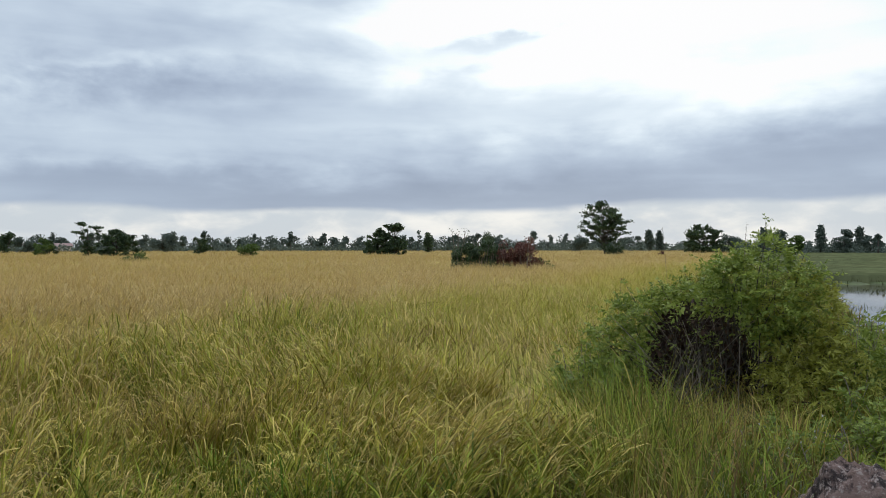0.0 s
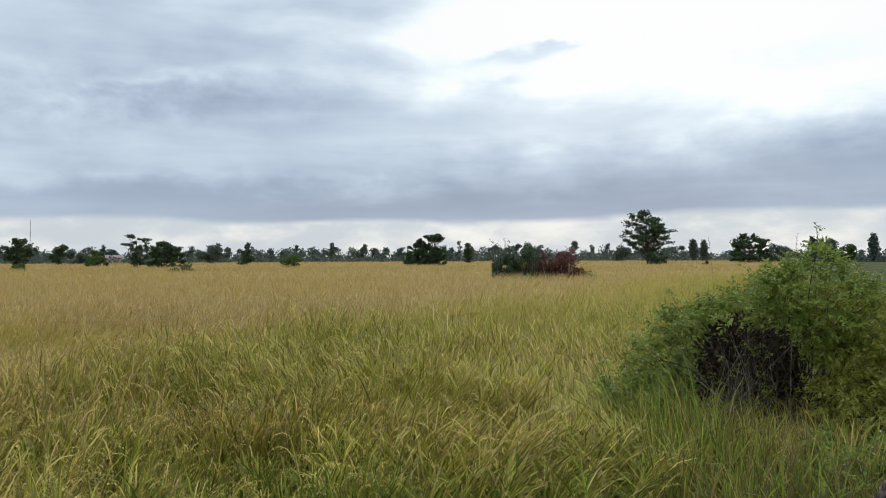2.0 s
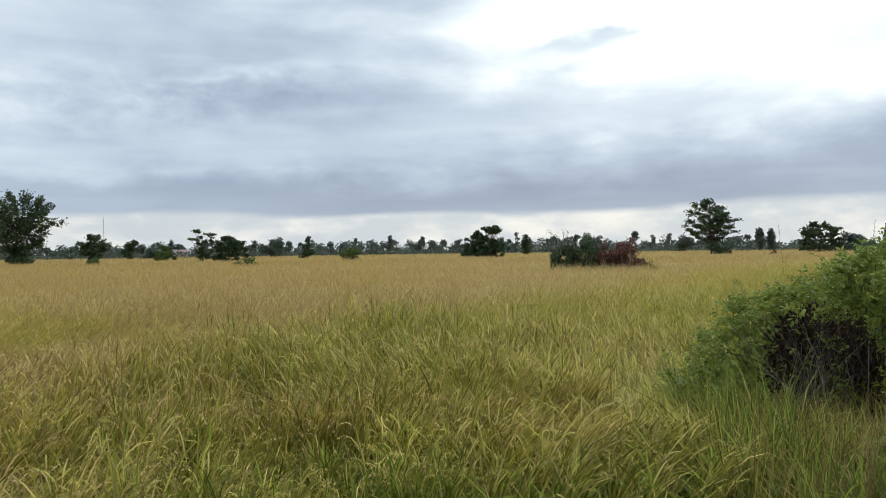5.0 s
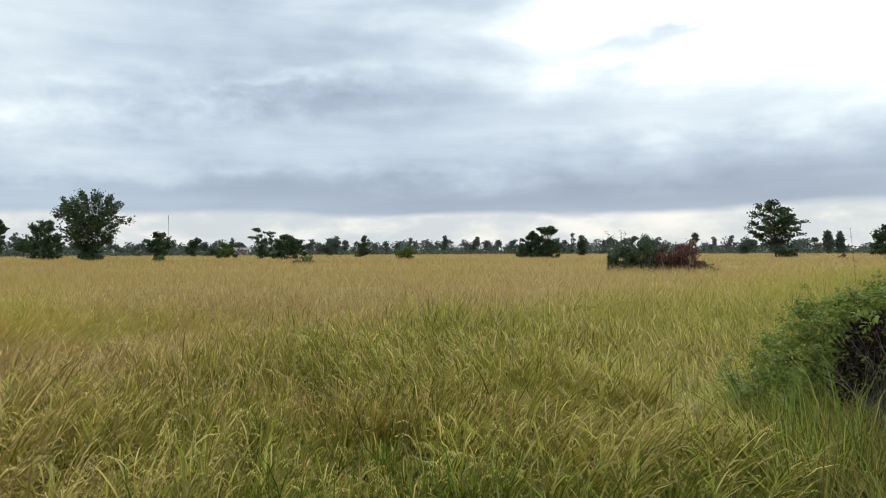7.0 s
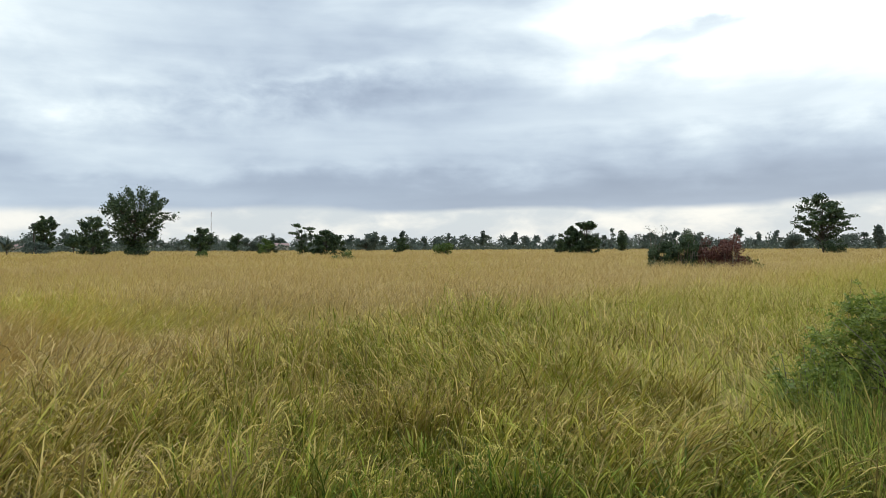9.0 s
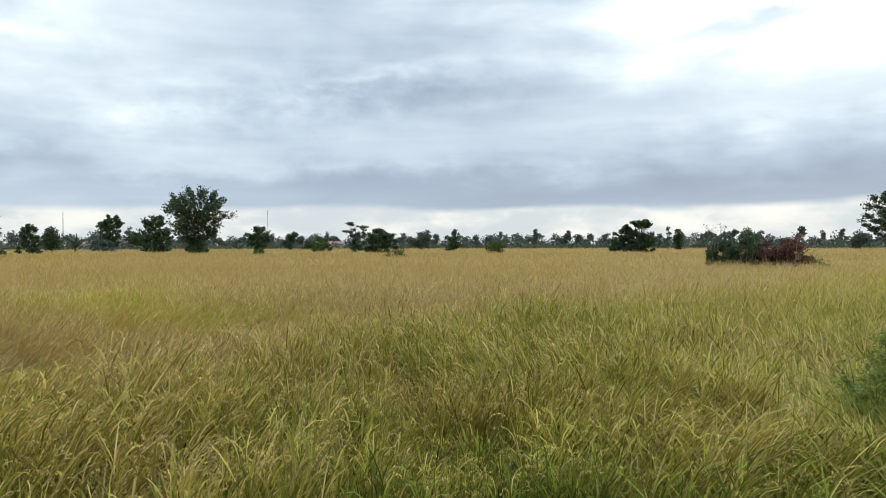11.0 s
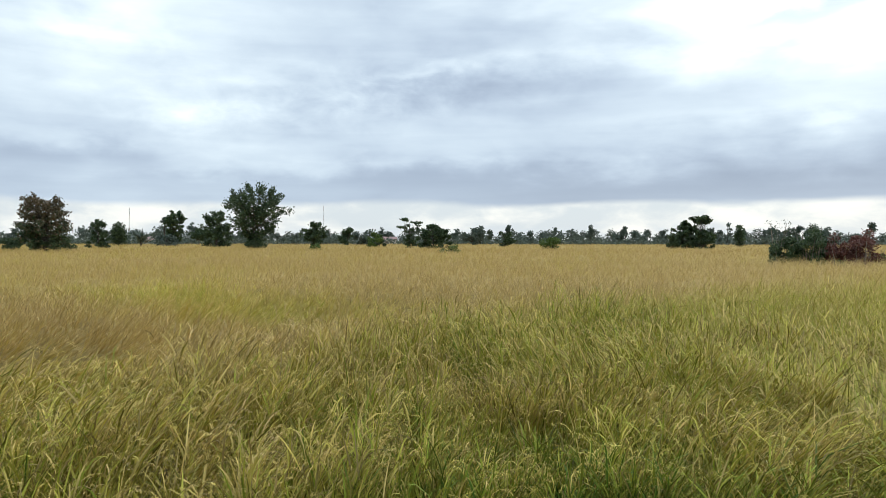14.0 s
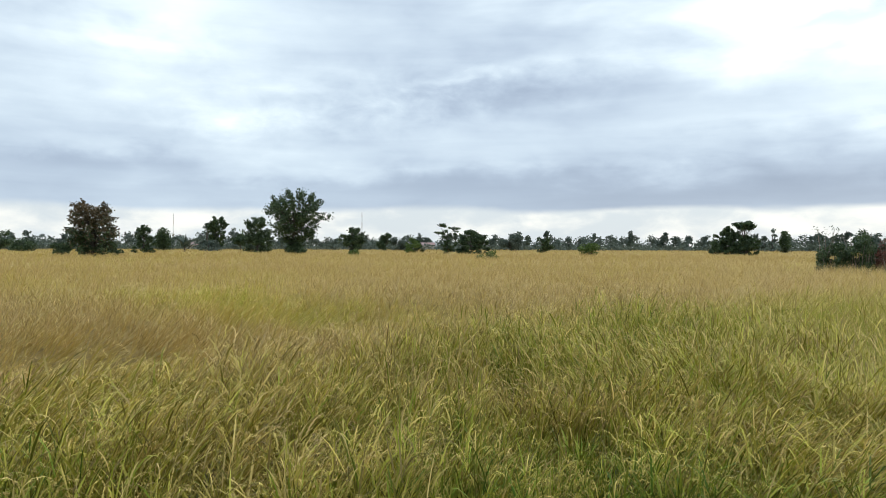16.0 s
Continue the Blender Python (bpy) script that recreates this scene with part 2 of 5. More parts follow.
def greenness(x, y):
    """0 where the rice is ripe and golden, 1 where it is green."""
    r, az = np.hypot(x, y), np.degrees(np.arctan2(-x, y))
    R = np.interp(az, EDGE_AZ, EDGE_R)
    g = (0.53 - 0.10 * (1 - sstep(az, 2, 14))) * sstep((R - r) / R + 0.20 * (vnoise(x, y, 1.6) - 0.5), -0.03, 0.09)
    for cx, cy, sx, sy, k in ((-13.8, 13.8, 2.8, 2.0, 0.62), (-9.6, 11.9, 3.0, 1.2, 0.52), (-22, 26, 8, 3, 0.12), (14, 70, 10, 6, 0.15), (-30, 45, 16, 4, 0.2)):
        g = np.maximum(g, k * np.exp(-((x - cx) / sx) ** 2 - ((y - cy) / sy) ** 2))
    near_bank = np.exp(-((across(x, y) + 1.9) / 1.3) ** 2)
    g = np.maximum(g, (0.62 + 0.14 * sstep(y, 6.5, 8)) * near_bank * (1 - sstep(y, 9.5, 14)))
    g = np.maximum(g, 0.50 * np.exp(-((across(x, y) + 3.5) / 4.5) ** 2) * sstep(y, 10, 14) * (1 - sstep(y, 40, 75)))
    g = g + 0.07 * sstep(az, 32, 50) - 0.11 * sstep(az, 36, 48) * (1 - sstep(r, 5.5, 8.5))
    g = g + 0.16 * (1 - sstep(r, 5.0, 6.2)) * sstep(az, -8, 4) * (1 - sstep(az, 24, 32))
    return np.clip(g + 0.26 * (vnoise(x, y, 4.0) - 0.5) + 0.30 * (vnoise(x, y, 1.4) - 0.5) * sstep(g, 0.1, 0.5) + 0.14 * (vnoise(x, y, 0.6) - 0.5), 0, 1)


LODGED = ((0.1, 6.3, 1.3, 1.7, 0.26, -25), (0.8, 5.2, 0.7, 0.7, 0.22, -20), (-1.6, 7.6, 1.0, 1.0, 0.20, 200), (1.2, 9.0, 1.2, 1.6, 0.45, 100), (2.0, 6.6, 0.9, 1.2, 0.35, 120), (0.75, 7.6, 0.35, 0.5, 0.7, 100), (-8.8, 6.6, 2.6, 2.2, 0.9, 10), (-9.4, 11.4, 3.4, 1.4, 0.62, 20), (-5.2, 12.4, 2.5, 1.0, 0.55, 20), (-11.5, 3.5, 3, 2.5, 0.8, 40), (-5.4, 3.6, 1.6, 1.3, 0.40, 20), (-3.5, 3.5, 1.2, 0.8, 0.25, 25))


def lodging(x, y):
    """How far the crop is laid flat (0 to 1), and which way (radians)."""
    k, a = np.zeros_like(x), radians(-15) + radians(150) * (vnoise(x, y, 3.5) - 0.5)
    for cx, cy, sx, sy, q, way in LODGED:
        w = q * np.exp(-(((x - cx) / sx) ** 2 + ((y - cy) / sy) ** 2))
        a = np.where(w > k, radians(way), a)
        k = np.maximum(k, w)
    return k * (0.6 + 0.8 * vnoise(x, y, 0.8)), a


GAPS = ((0.85, 8.4, 0.7, 0.45, 0.40), (2.0, 7.6, 0.5, 0.7, 0.35), (-3.6, 11.8, 1.8, 0.4, 0.30), (-8.0, 10.6, 2.2, 0.4, 0.30), (-7.0, 4.8, 1.2, 0.5, 0.3), (-1.3, 5.0, 0.5, 0.35, 0.25), (-3.0, 4.6, 0.6, 0.4, 0.2), (0.3, 5.2, 0.4, 0.3, 0.2), (-2.0, 5.3, 0.40, 0.45, 0.38), (-2.9, 5.9, 0.5, 0.35, 0.28), (-0.6, 4.9, 0.35, 0.4, 0.28), (-3.8, 5.2, 0.4, 0.5, 0.3), (0.9, 5.6, 0.3, 0.4, 0.25), (1.25, 7.0, 0.4, 0.6, 0.40), (1.4, 8.6, 0.7, 1.1, 0.42), (0.6, 6.5, 0.3, 0.4, 0.25), (-1.65, 4.5, 0.42, 0.4, 0.5))  # places where the stand is thin


def crop_height(x, y):
    """Low at the near edge, rising over the green stand to its far rim, then lower over the ripe field."""
    r, az = np.hypot(x, y), np.degrees(np.arctan2(-x, y))
    q = r / np.interp(az, EDGE_AZ, EDGE_R)
    rim = sstep(q, 0.30, 0.80) * (1 - sstep(q + 0.2 * (vnoise(x, y, 1.6) - 0.5), 0.95, 1.12))
    rim = rim * (1 - sstep(r, 15, 25))
    ripe = 0.92 + 0.08 * sstep(q, 1.0, 2.5)
    base = np.where(q < 1, 0.93 + (ripe - 0.93) * sstep(q, 0.5, 1.0), ripe)
    for cx, cy, sx, sy, dip in GAPS:
        base = base - dip * np.exp(-((x - cx) / sx) ** 2 - ((y - cy) / sy) ** 2)
    return base + 0.25 * rim + 0.36 * (vnoise(x, y, 0.9) - 0.5) * (1 - 0.65 * sstep(r, 12, 30)) + 0.14 * (vnoise(x, y, 5.0) - 0.5)


# ---------------------------------------------------------------- mesh helpers
def mesh_object(name, verts, faces_idx, face_len, mat, parent=None, tone=None, smooth=True):
    """One mesh from arrays: vertices, flat loop indices, and the corner count of each face."""
    me = bpy.data.meshes.new(name)
    verts, faces_idx, face_len = np.asarray(verts, np.float32), np.asarray(faces_idx, np.int32), np.asarray(face_len, np.int32)
    me.vertices.add(len(verts))
    me.vertices.foreach_set("co", verts.ravel())
    me.loops.add(len(faces_idx))
    me.loops.foreach_set("vertex_index", faces_idx)
    me.polygons.add(len(face_len))
    me.polygons.foreach_set("loop_start", np.concatenate(([0], np.cumsum(face_len)[:-1])).astype(np.int32))
    me.polygons.foreach_set("loop_total", face_len)
    me.polygons.foreach_set("use_smooth", np.full(len(face_len), smooth))
    if tone is not None:
        at = me.attributes.new("tone", "FLOAT_COLOR", "POINT")
        at.data.foreach_set("color", np.asarray(tone, np.float32).ravel())
    me.update(calc_edges=True)
    me.validate()
    if mat:
        me.materials.append(mat)
    ob = new(name, me)
    ob.parent = parent
    return ob


class Soup:
    """Gathers many small pieces of mesh into one."""

    def __init__(self):
        self.v, self.f, self.n, self.t, self.count = [], [], [], [], 0

    def add(self, verts, faces, tone=None):
        """verts (k, m, 3): k pieces of m vertices; faces: lists of corner numbers within a piece."""
        k, m = verts.shape[:2]
        if k == 0:
            return
        base = self.count + np.arange(k)[:, None] * m
        for f in faces:
            self.f.append((base + np.array(f)[None]).ravel())
            self.n.append(np.full(k, len(f)))
        self.v.append(verts.reshape(-1, 3))
        if tone is not None:
            self.t.append(np.repeat(tone, m, axis=0) if tone.ndim == 2 else tone.reshape(-1, 4))
        self.count += k * m

    def build(self, name, mat, parent=None, smooth=True):
        return mesh_object(name, np.concatenate(self.v), np.concatenate(self.f), np.concatenate(self.n), mat, parent, np.concatenate(self.t) if self.t else None, smooth)


def ribbon(soup, root, length, heading, lean, droop, width, twist, tone, segs):
    """Blades: each rises from root, leans towards heading and droops at its tip. All arrays of one length."""
    s = np.linspace(0, 1, segs + 1)
    out = length[:, None] * (lean[:, None] * s + droop[:, None] * s ** 2.2)
    rise = length[:, None] * (np.sqrt(np.maximum(1 - lean ** 2, 0.05))[:, None] * s - 0.72 * droop[:, None] * s ** 2.7)
    c, q = np.cos(heading)[:, None], np.sin(heading)[:, None]
    mid = np.stack([root[:, 0:1] + out * c, root[:, 1:2] + out * q, root[:, 2:3] + rise], -1)
    half = 0.5 * width[:, None] * (1 - 0.85 * s ** 1.6)
    side = np.stack([np.cos(heading + twist), np.sin(heading + twist), 0.25 * np.sin(3 * twist)], -1)[:, None, :]
    a, b = mid - half[..., None] * side, mid + half[..., None] * side
    verts = np.concatenate([a[:, :-1], b[:, :-1], mid[:, -1:]], 1)
    faces = [(i, segs + i, segs + i + 1, i + 1) for i in range(segs - 1)] + [(segs - 1, 2 * segs - 1, 2 * segs)]
    soup.add(verts, faces, tone)
    return mid


def tube(soup, points, radii, sides=6):
    """A tapered tube along points."""
    points = np.asarray(points, float)
    d = np.gradient(points, axis=0)
    d /= np.linalg.norm(d, axis=1)[:, None] + 1e-9
    ref = np.where(np.abs(d[:, 2:3]) > 0.9, np.array([[1.0, 0, 0]]), np.array([[0, 0, 1.0]]))
    a = np.cross(d, ref)
    a /= np.linalg.norm(a, axis=1)[:, None] + 1e-9
    b = np.cross(d, a)
    w = np.linspace(0, 2 * np.pi, sides, endpoint=False)
    ring = points[:, None] + np.asarray(radii)[:, None, None] * (np.cos(w)[None, :, None] * a[:, None] + np.sin(w)[None, :, None] * b[:, None])
    n = len(points)
    faces = [(i * sides + j, i * sides + (j + 1) % sides, (i + 1) * sides + (j + 1) % sides, (i + 1) * sides + j) for i in range(n - 1) for j in range(sides)]
    soup.add(ring.reshape(1, -1, 3), faces)


def leaves(soup, at, size, rng, slim=0.55, droop=0.0):
    """Folded diamond leaves, each with its own turn."""
    k = len(at)
    d = rng.normal(size=(k, 3))
    d[:, 2] = d[:, 2] * 0.6 - droop
    d /= np.linalg.norm(d, axis=1)[:, None]
    e = np.cross(d, rng.normal(size=(k, 3)))
    e /= np.linalg.norm(e, axis=1)[:, None] + 1e-9
    nrm = np.cross(d, e)
    L, W = size[:, None], size[:, None] * slim * 0.5
    p0, p2 = at, at + d * L
    p1, p3 = at + d * L * 0.5 + e * W + nrm * W * 0.35, at + d * L * 0.5 - e * W + nrm * W * 0.35
    soup.add(np.stack([p0, p1, p2, p3], 1), [(0, 1, 2), (0, 2, 3)])


# ---------------------------------------------------------------- ground, water
def soil_material():
    m, N = material("field_soil_and_stubble")
    where = N.add("ShaderNodeTexCoord").outputs["Object"]
    xyz = N.add("ShaderNodeSeparateXYZ", {0: where})
    n1, n2, n3 = N.noise(where, 0.05, 5), N.noise(where, 1.5, 6), N.noise(where, 14, 5, 0.65)
    mud = N.mix(n3, (0.045, 0.034, 0.022, 1), (0.10, 0.078, 0.05, 1))
    green = N.mix(n2, (0.07, 0.11, 0.03, 1), (0.13, 0.16, 0.05, 1))
    straw = N.mix(n2, (0.17, 0.14, 0.05, 1), (0.27, 0.21, 0.08, 1))
    cover = N.mix(N.smooth(n1, 0.42, 0.58), green, straw)
    far = N.smooth(N.add("ShaderNodeVectorMath", {0: where}, operation="LENGTH").outputs["Value"], 30, 60)
    s = N.math("SUBTRACT", N.math("MULTIPLY", N.math("SUBTRACT", xyz.outputs[0], 1.2), 0.92), N.math("MULTIPLY", N.math("SUBTRACT", xyz.outputs[1], 1.5), 0.39))
    cover = N.mix(N.smooth(s, 0.6, 2.0), cover, green)
    near = N.mix(N.smooth(n2, 0.40, 0.62), mud, green)
    col = N.mix(far, near, cover)
    bump = N.add("ShaderNodeBump", {"Strength": 0.7, "Distance": 0.05, "Height": N.math("ADD", n3, n2)})
    finish(N, N.add("ShaderNodeBsdfPrincipled", {"Base Color": col, "Roughness": 0.95, "Normal": bump.outputs[0]}).outputs[0])
    return m


def polar_sheet(radii, angles, height):
    """A sheet over rings and spokes round the origin. Angles: radians, left of +y."""
    R, A = np.meshgrid(radii, angles, indexing="ij")
    x, y = -R * np.sin(A), R * np.cos(A)
    v = np.stack([x, y, height(x, y)], -1).reshape(-1, 3)
    n, m = len(radii), len(angles)
    i, j = np.meshgrid(np.arange(n - 1), np.arange(m - 1), indexing="ij")
    a = (i * m + j).ravel()
    return v, np.stack([a, a + m, a + m + 1, a + 1], 1).ravel(), np.full(len(a), 4)


def build_ground():
    radii = np.concatenate([np.linspace(0.0, 20, 80), np.geomspace(20.3, 130, 70), np.geomspace(136, 4000, 24)])
    v, f, n = polar_sheet(radii, np.linspace(-np.pi, np.pi, 241), land)
    tagged(mesh_object("ground", v, f, n, soil_material()), "flat muddy field soil with weeds and stubble", "ground", kind="structure")


build_ground()


def build_water():
    m, N = material("shallow_water")
    where = N.add("ShaderNodeTexCoord").outputs["Object"]
    bump = N.add("ShaderNodeBump", {"Strength": 0.12, "Distance": 0.02, "Height": N.noise(where, 4, 3)})
    col = N.mix(N.noise(where, 0.5, 4), (0.05, 0.045, 0.03, 1), (0.09, 0.08, 0.055, 1))
    finish(N, N.add("ShaderNodeBsdfPrincipled", {"Base Color": col, "Roughness": 0.08, "IOR": 1.33, "Normal": bump.outputs[0]}).outputs[0])
    xs, ys = np.linspace(1.0, 60, 30), np.linspace(1.0, 39.6, 40)
    S, Y = np.meshgrid(xs, ys, indexing="ij")
    x = BUND_AT[0] + (S + (Y - BUND_AT[1]) * -BUND_N[1]) / BUND_N[0]
    v = np.stack([x, Y, np.full_like(x, 0.10)], -1).reshape(-1, 3)
    i, j = np.meshgrid(np.arange(29), np.arange(39), indexing="ij")
    a = (i * 40 + j).ravel()
    f = np.stack([a, a + 40, a + 41, a + 1], 1).ravel()
    tagged(mesh_object("water", v, f, np.full(len(a), 4), m), "still shallow water of a flooded paddy", "water", kind="structure")


build_water()


# ---------------------------------------------------------------- the rice crop
def crop_mask(x, y):
    """True where rice stands: left of the bank and beyond the road."""
    s = across(x, y)
    return (s < -1.40 - 0.10 * np.clip(y - 4, 0, 14) + 0.5 * (vnoise(x, y, 1.1) - 0.5)) & (y > np.maximum(4.42 + 0.30 * x - 0.90 * np.maximum(-x - 1.2, 0), 1.9) + 0.35 * (vnoise(x, y, 0.7) - 0.5))


def scatter(r0, r1, a0, a1, per_m2, rng):
    k = int(per_m2 * 0.5 * radians(a1 - a0) * (r1 * r1 - r0 * r0))
    r, a = np.sqrt(rng.uniform(r0 * r0, r1 * r1, k)), np.radians(rng.uniform(a0, a1, k))
    return -r * np.sin(a), r * np.cos(a)


def arc_ribbon(soup, root, length, heading, th0, th1, power, width, twist, tone, segs, full=False):
    """Blades of fixed length that bend from the angle th0 off the vertical at the root to th1 at the tip. full: widest in the middle, as a panicle is."""
    k, q = len(root), (np.arange(segs) + 0.5) / segs
    th = th0[:, None] + (th1 - th0)[:, None] * q[None] ** power
    step = (length / segs)[:, None]
    out = np.concatenate([np.zeros((k, 1)), np.cumsum(step * np.sin(th), 1)], 1)
    rise = np.concatenate([np.zeros((k, 1)), np.cumsum(step * np.cos(th), 1)], 1)
    mid = np.stack([root[:, 0:1] + out * np.cos(heading)[:, None], root[:, 1:2] + out * np.sin(heading)[:, None], root[:, 2:3] + rise], -1)
    s = np.linspace(0, 1, segs + 1)
    form = np.sin(np.pi * (0.12 + 0.86 * s)) ** 0.7 if full else np.minimum(0.55 + 1.8 * s, 1.0) * (1 - s ** 2.2) + 0.02
    half = 0.5 * width[:, None] * form
    side = np.stack([np.cos(heading + twist), np.sin(heading + twist), 0.35 * np.sin(3 * twist)], -1)[:, None, :]
    a, b = mid - half[..., None] * side, mid + half[..., None] * side
    verts = np.concatenate([a[:, :-1], b[:, :-1], mid[:, -1:]], 1)
    faces = [(i, segs + i, segs + i + 1, i + 1) for i in range(segs - 1)] + [(segs - 1, 2 * segs - 1, 2 * segs)]
    soup.add(verts, faces, tone)
    return mid, th[:, -1]


def along(mid, u):
    """The points at the fractions u of the lines mid."""
    n = mid.shape[1] - 1
    i = np.minimum((u * n).astype(int), n - 1)
    w = (u * n - i)[:, None]
    rows = np.arange(len(mid))
    return mid[rows, i] * (1 - w) + mid[rows, i + 1] * w


def build_rice():
    rng = np.random.default_rng(11)
    soup = Soup()
    # rings: inner, outer radius, hills a square metre, tillers a hill, leaves a tiller, segments, widening, share with panicles
    for r0, r1, hills, tillers, blades, segs, wide, eared in (
            (2.6, 6.8, 36, 13, 5, 4, 0.95, 0.92), (6.8, 11.0, 27, 10, 4, 3, 1.15, 0.90), (11.0, 22.0, 15, 8, 3, 2, 1.45, 0.85),
            (22.0, 50.0, 6.0, 6, 3, 1, 2.0, 0), (50.0, 120.0, 1.6, 5, 3, 1, 4.2, 0), (120.0, 330.0, 0.22, 4, 2, 1, 12.0, 0)):
        hx, hy = scatter(r0, r1, -33, 63, hills, rng)
        keep = crop_mask(hx, hy)
        keep &= vnoise(hx, hy, 0.45) + 0.35 * rng.random(len(hx)) > (0.34 if r0 < 5 else 0.18 if r0 < 8 else 0.0)
        hx, hy = hx[keep], hy[keep]
        vigour, tint = rng.normal(1, 0.09 if r0 < 20 else 0.06, len(hx)), rng.normal(0, 0.10, len(hx))
        x, y, vigour, tint = (np.repeat(q, tillers) for q in (hx, hy, vigour, tint))
        k = len(x)
        fan, off = rng.uniform(0, 2 * np.pi, k), np.abs(rng.normal(0, 1, k))  # each tiller leans out of its hill
        spread = 0.04 * wide ** 0.7
        x, y = x + spread * off * np.cos(fan), y + spread * off * np.sin(fan)
        g, z0 = np.clip(greenness(x, y) + tint, 0, 1), land(x, y)
        flat, way = lodging(x, y)
        flat = np.clip(1.15 * flat, 0, 1)
        tall = crop_height(x, y) * vigour * (1 - 0.15 * flat)
        calm = min(1.0, 1.0 / wide ** 1.6)  # far blades stand for many, so they differ less
        own = rng.random(k)
        fresh = np.exp(-((x + 13.8) / 2.6) ** 2 - ((y - 13.8) / 1.8) ** 2) + 0.8 * np.exp(-((x + 9.4) / 3.2) ** 2 - ((y - 11.6) / 1.2) ** 2)
        leafy = 1 - sstep(np.degrees(np.arctan2(-x, y)), 2, 14)  # towards the bank the crop has more leaf and few ears

        def tones(ripe, share, lift=0.0):
            v = 0.53 + 0.07 * (1 - calm) + 0.12 * flat[share] + 0.24 * fresh[share] + lift + calm * 1.15 * (0.35 * own[share] + 0.65 * rng.random(len(ripe)) - 0.5)
            return np.stack([np.clip(ripe, 0, 1), v, np.zeros(len(ripe)), np.ones(len(ripe))], -1)

        every = np.ones(k, bool)
        bent = rng.random(k) < np.clip(flat * 1.6 + 0.40, 0, 0.96)
        heading = np.where(bent, way + rng.normal(0, 0.40, k), fan)
        lean = np.clip(0.04 + 0.07 * off + 0.12 * leafy + 1.15 * flat, 0, 1.35)
        length = tall * rng.uniform(0.70, 1.0, k)
        stem, th = arc_ribbon(soup, np.stack([x, y, z0], -1), length, heading, 0.5 * lean, lean + 0.12 + 0.2 * flat, 1.0, rng.uniform(0.0035, 0.006, k) * wide,
                              np.pi / 2 + rng.normal(0, 0.4, k), tones(g + 0.16 + rng.normal(0, 0.12, k) * max(calm, 0.5), every), max(1, segs - 1))
        for b in range(blades):
            u = rng.uniform(0.25, 0.75, k) if b > 2 else rng.uniform(0.50, 1.0, k)
            leaf = np.where(rng.random(k) < 0.16, rng.uniform(0.28, 0.42, k), rng.uniform(0.14, 0.30, k)) * (1 + (0.95 if r0 > 8 else 0.35) * flat + 0.25 * leafy) * (1.0 if r0 < 10 else 1.2 if r0 < 20 else 1.5)
            turn = np.where(rng.random(k) < np.clip(flat * 1.4 + 0.25, 0, 0.95), way + rng.normal(0, 0.45, k) * (1 - 0.5 * flat), fan + rng.normal(0, 1.1, k))
            t0 = lean * 0.8 + rng.uniform(0.05, 0.42, k)
            t1 = t0 + np.where(rng.random(k) < 0.35 + 0.35 * leafy, rng.uniform(0.8, 1.9, k), rng.uniform(0.05, 0.8, k)) * (1 - 0.5 * flat)
            ripe = g + rng.normal(0, 0.13, k) * max(calm, 0.5) + 0.06 + 0.22 * (0.7 - u)
            ripe = np.where(rng.random(k) < 0.10 + 0.12 * leafy, ripe * 0.3, ripe)
            ripe = ripe * (1 - 0.4 * flat) + 0.16 * flat
            arc_ribbon(soup, along(stem, u), leaf, turn, t0, t1, 1.6, rng.uniform(0.008, 0.0145, k) * wide * (1 + 0.5 * flat), np.pi / 2 + rng.normal(0, 0.5, k), tones(ripe, every), max(1, segs - 1))
        if eared:
            share = rng.random(k) < eared * (0.80 - 0.55 * leafy)
            m = share.sum()
            head = heading[share] + rng.normal(0, 0.6, m)
            ptone = tones(0.04 + 0.42 * g[share] + rng.normal(0, 0.09, m), share, 0.04)
            ear, _ = arc_ribbon(soup, stem[share, -1], rng.uniform(0.15, 0.25, m), head, th[share] + rng.uniform(-0.1, 0.2, m), rng.uniform(1.3, 2.9, m), 1.3,
                                rng.uniform(0.006, 0.0105, m) * wide, np.pi / 2 + rng.normal(0, 0.7, m), ptone, segs, True)
            for q in range(9 if r0 < 5 else 4 if r0 < 8 else 0):  # grains along the panicle
                at = along(ear, 0.12 + 0.88 * rng.random(m))
                d = np.stack([0.8 * rng.normal(size=m), 0.8 * rng.normal(size=m), -0.5 - 0.6 * rng.random(m)], -1)
                d *= (rng.uniform(0.014, 0.024, m) * wide / np.linalg.norm(d, axis=1))[:, None]
                e = np.cross(d, rng.normal(size=(m, 3)))
                e *= 0.0042 * wide / (np.linalg.norm(e, axis=1)[:, None] + 1e-9)
                soup.add(np.stack([at, at + 0.5 * d + e, at + d, at + 0.5 * d - e], 1), [(0, 1, 2, 3)], ptone)
    tagged(soup.build("rice_crop", M_RICE), "ripening rice crop of golden and green blades with drooping panicles", "rice", kind="stuff")


build_rice()


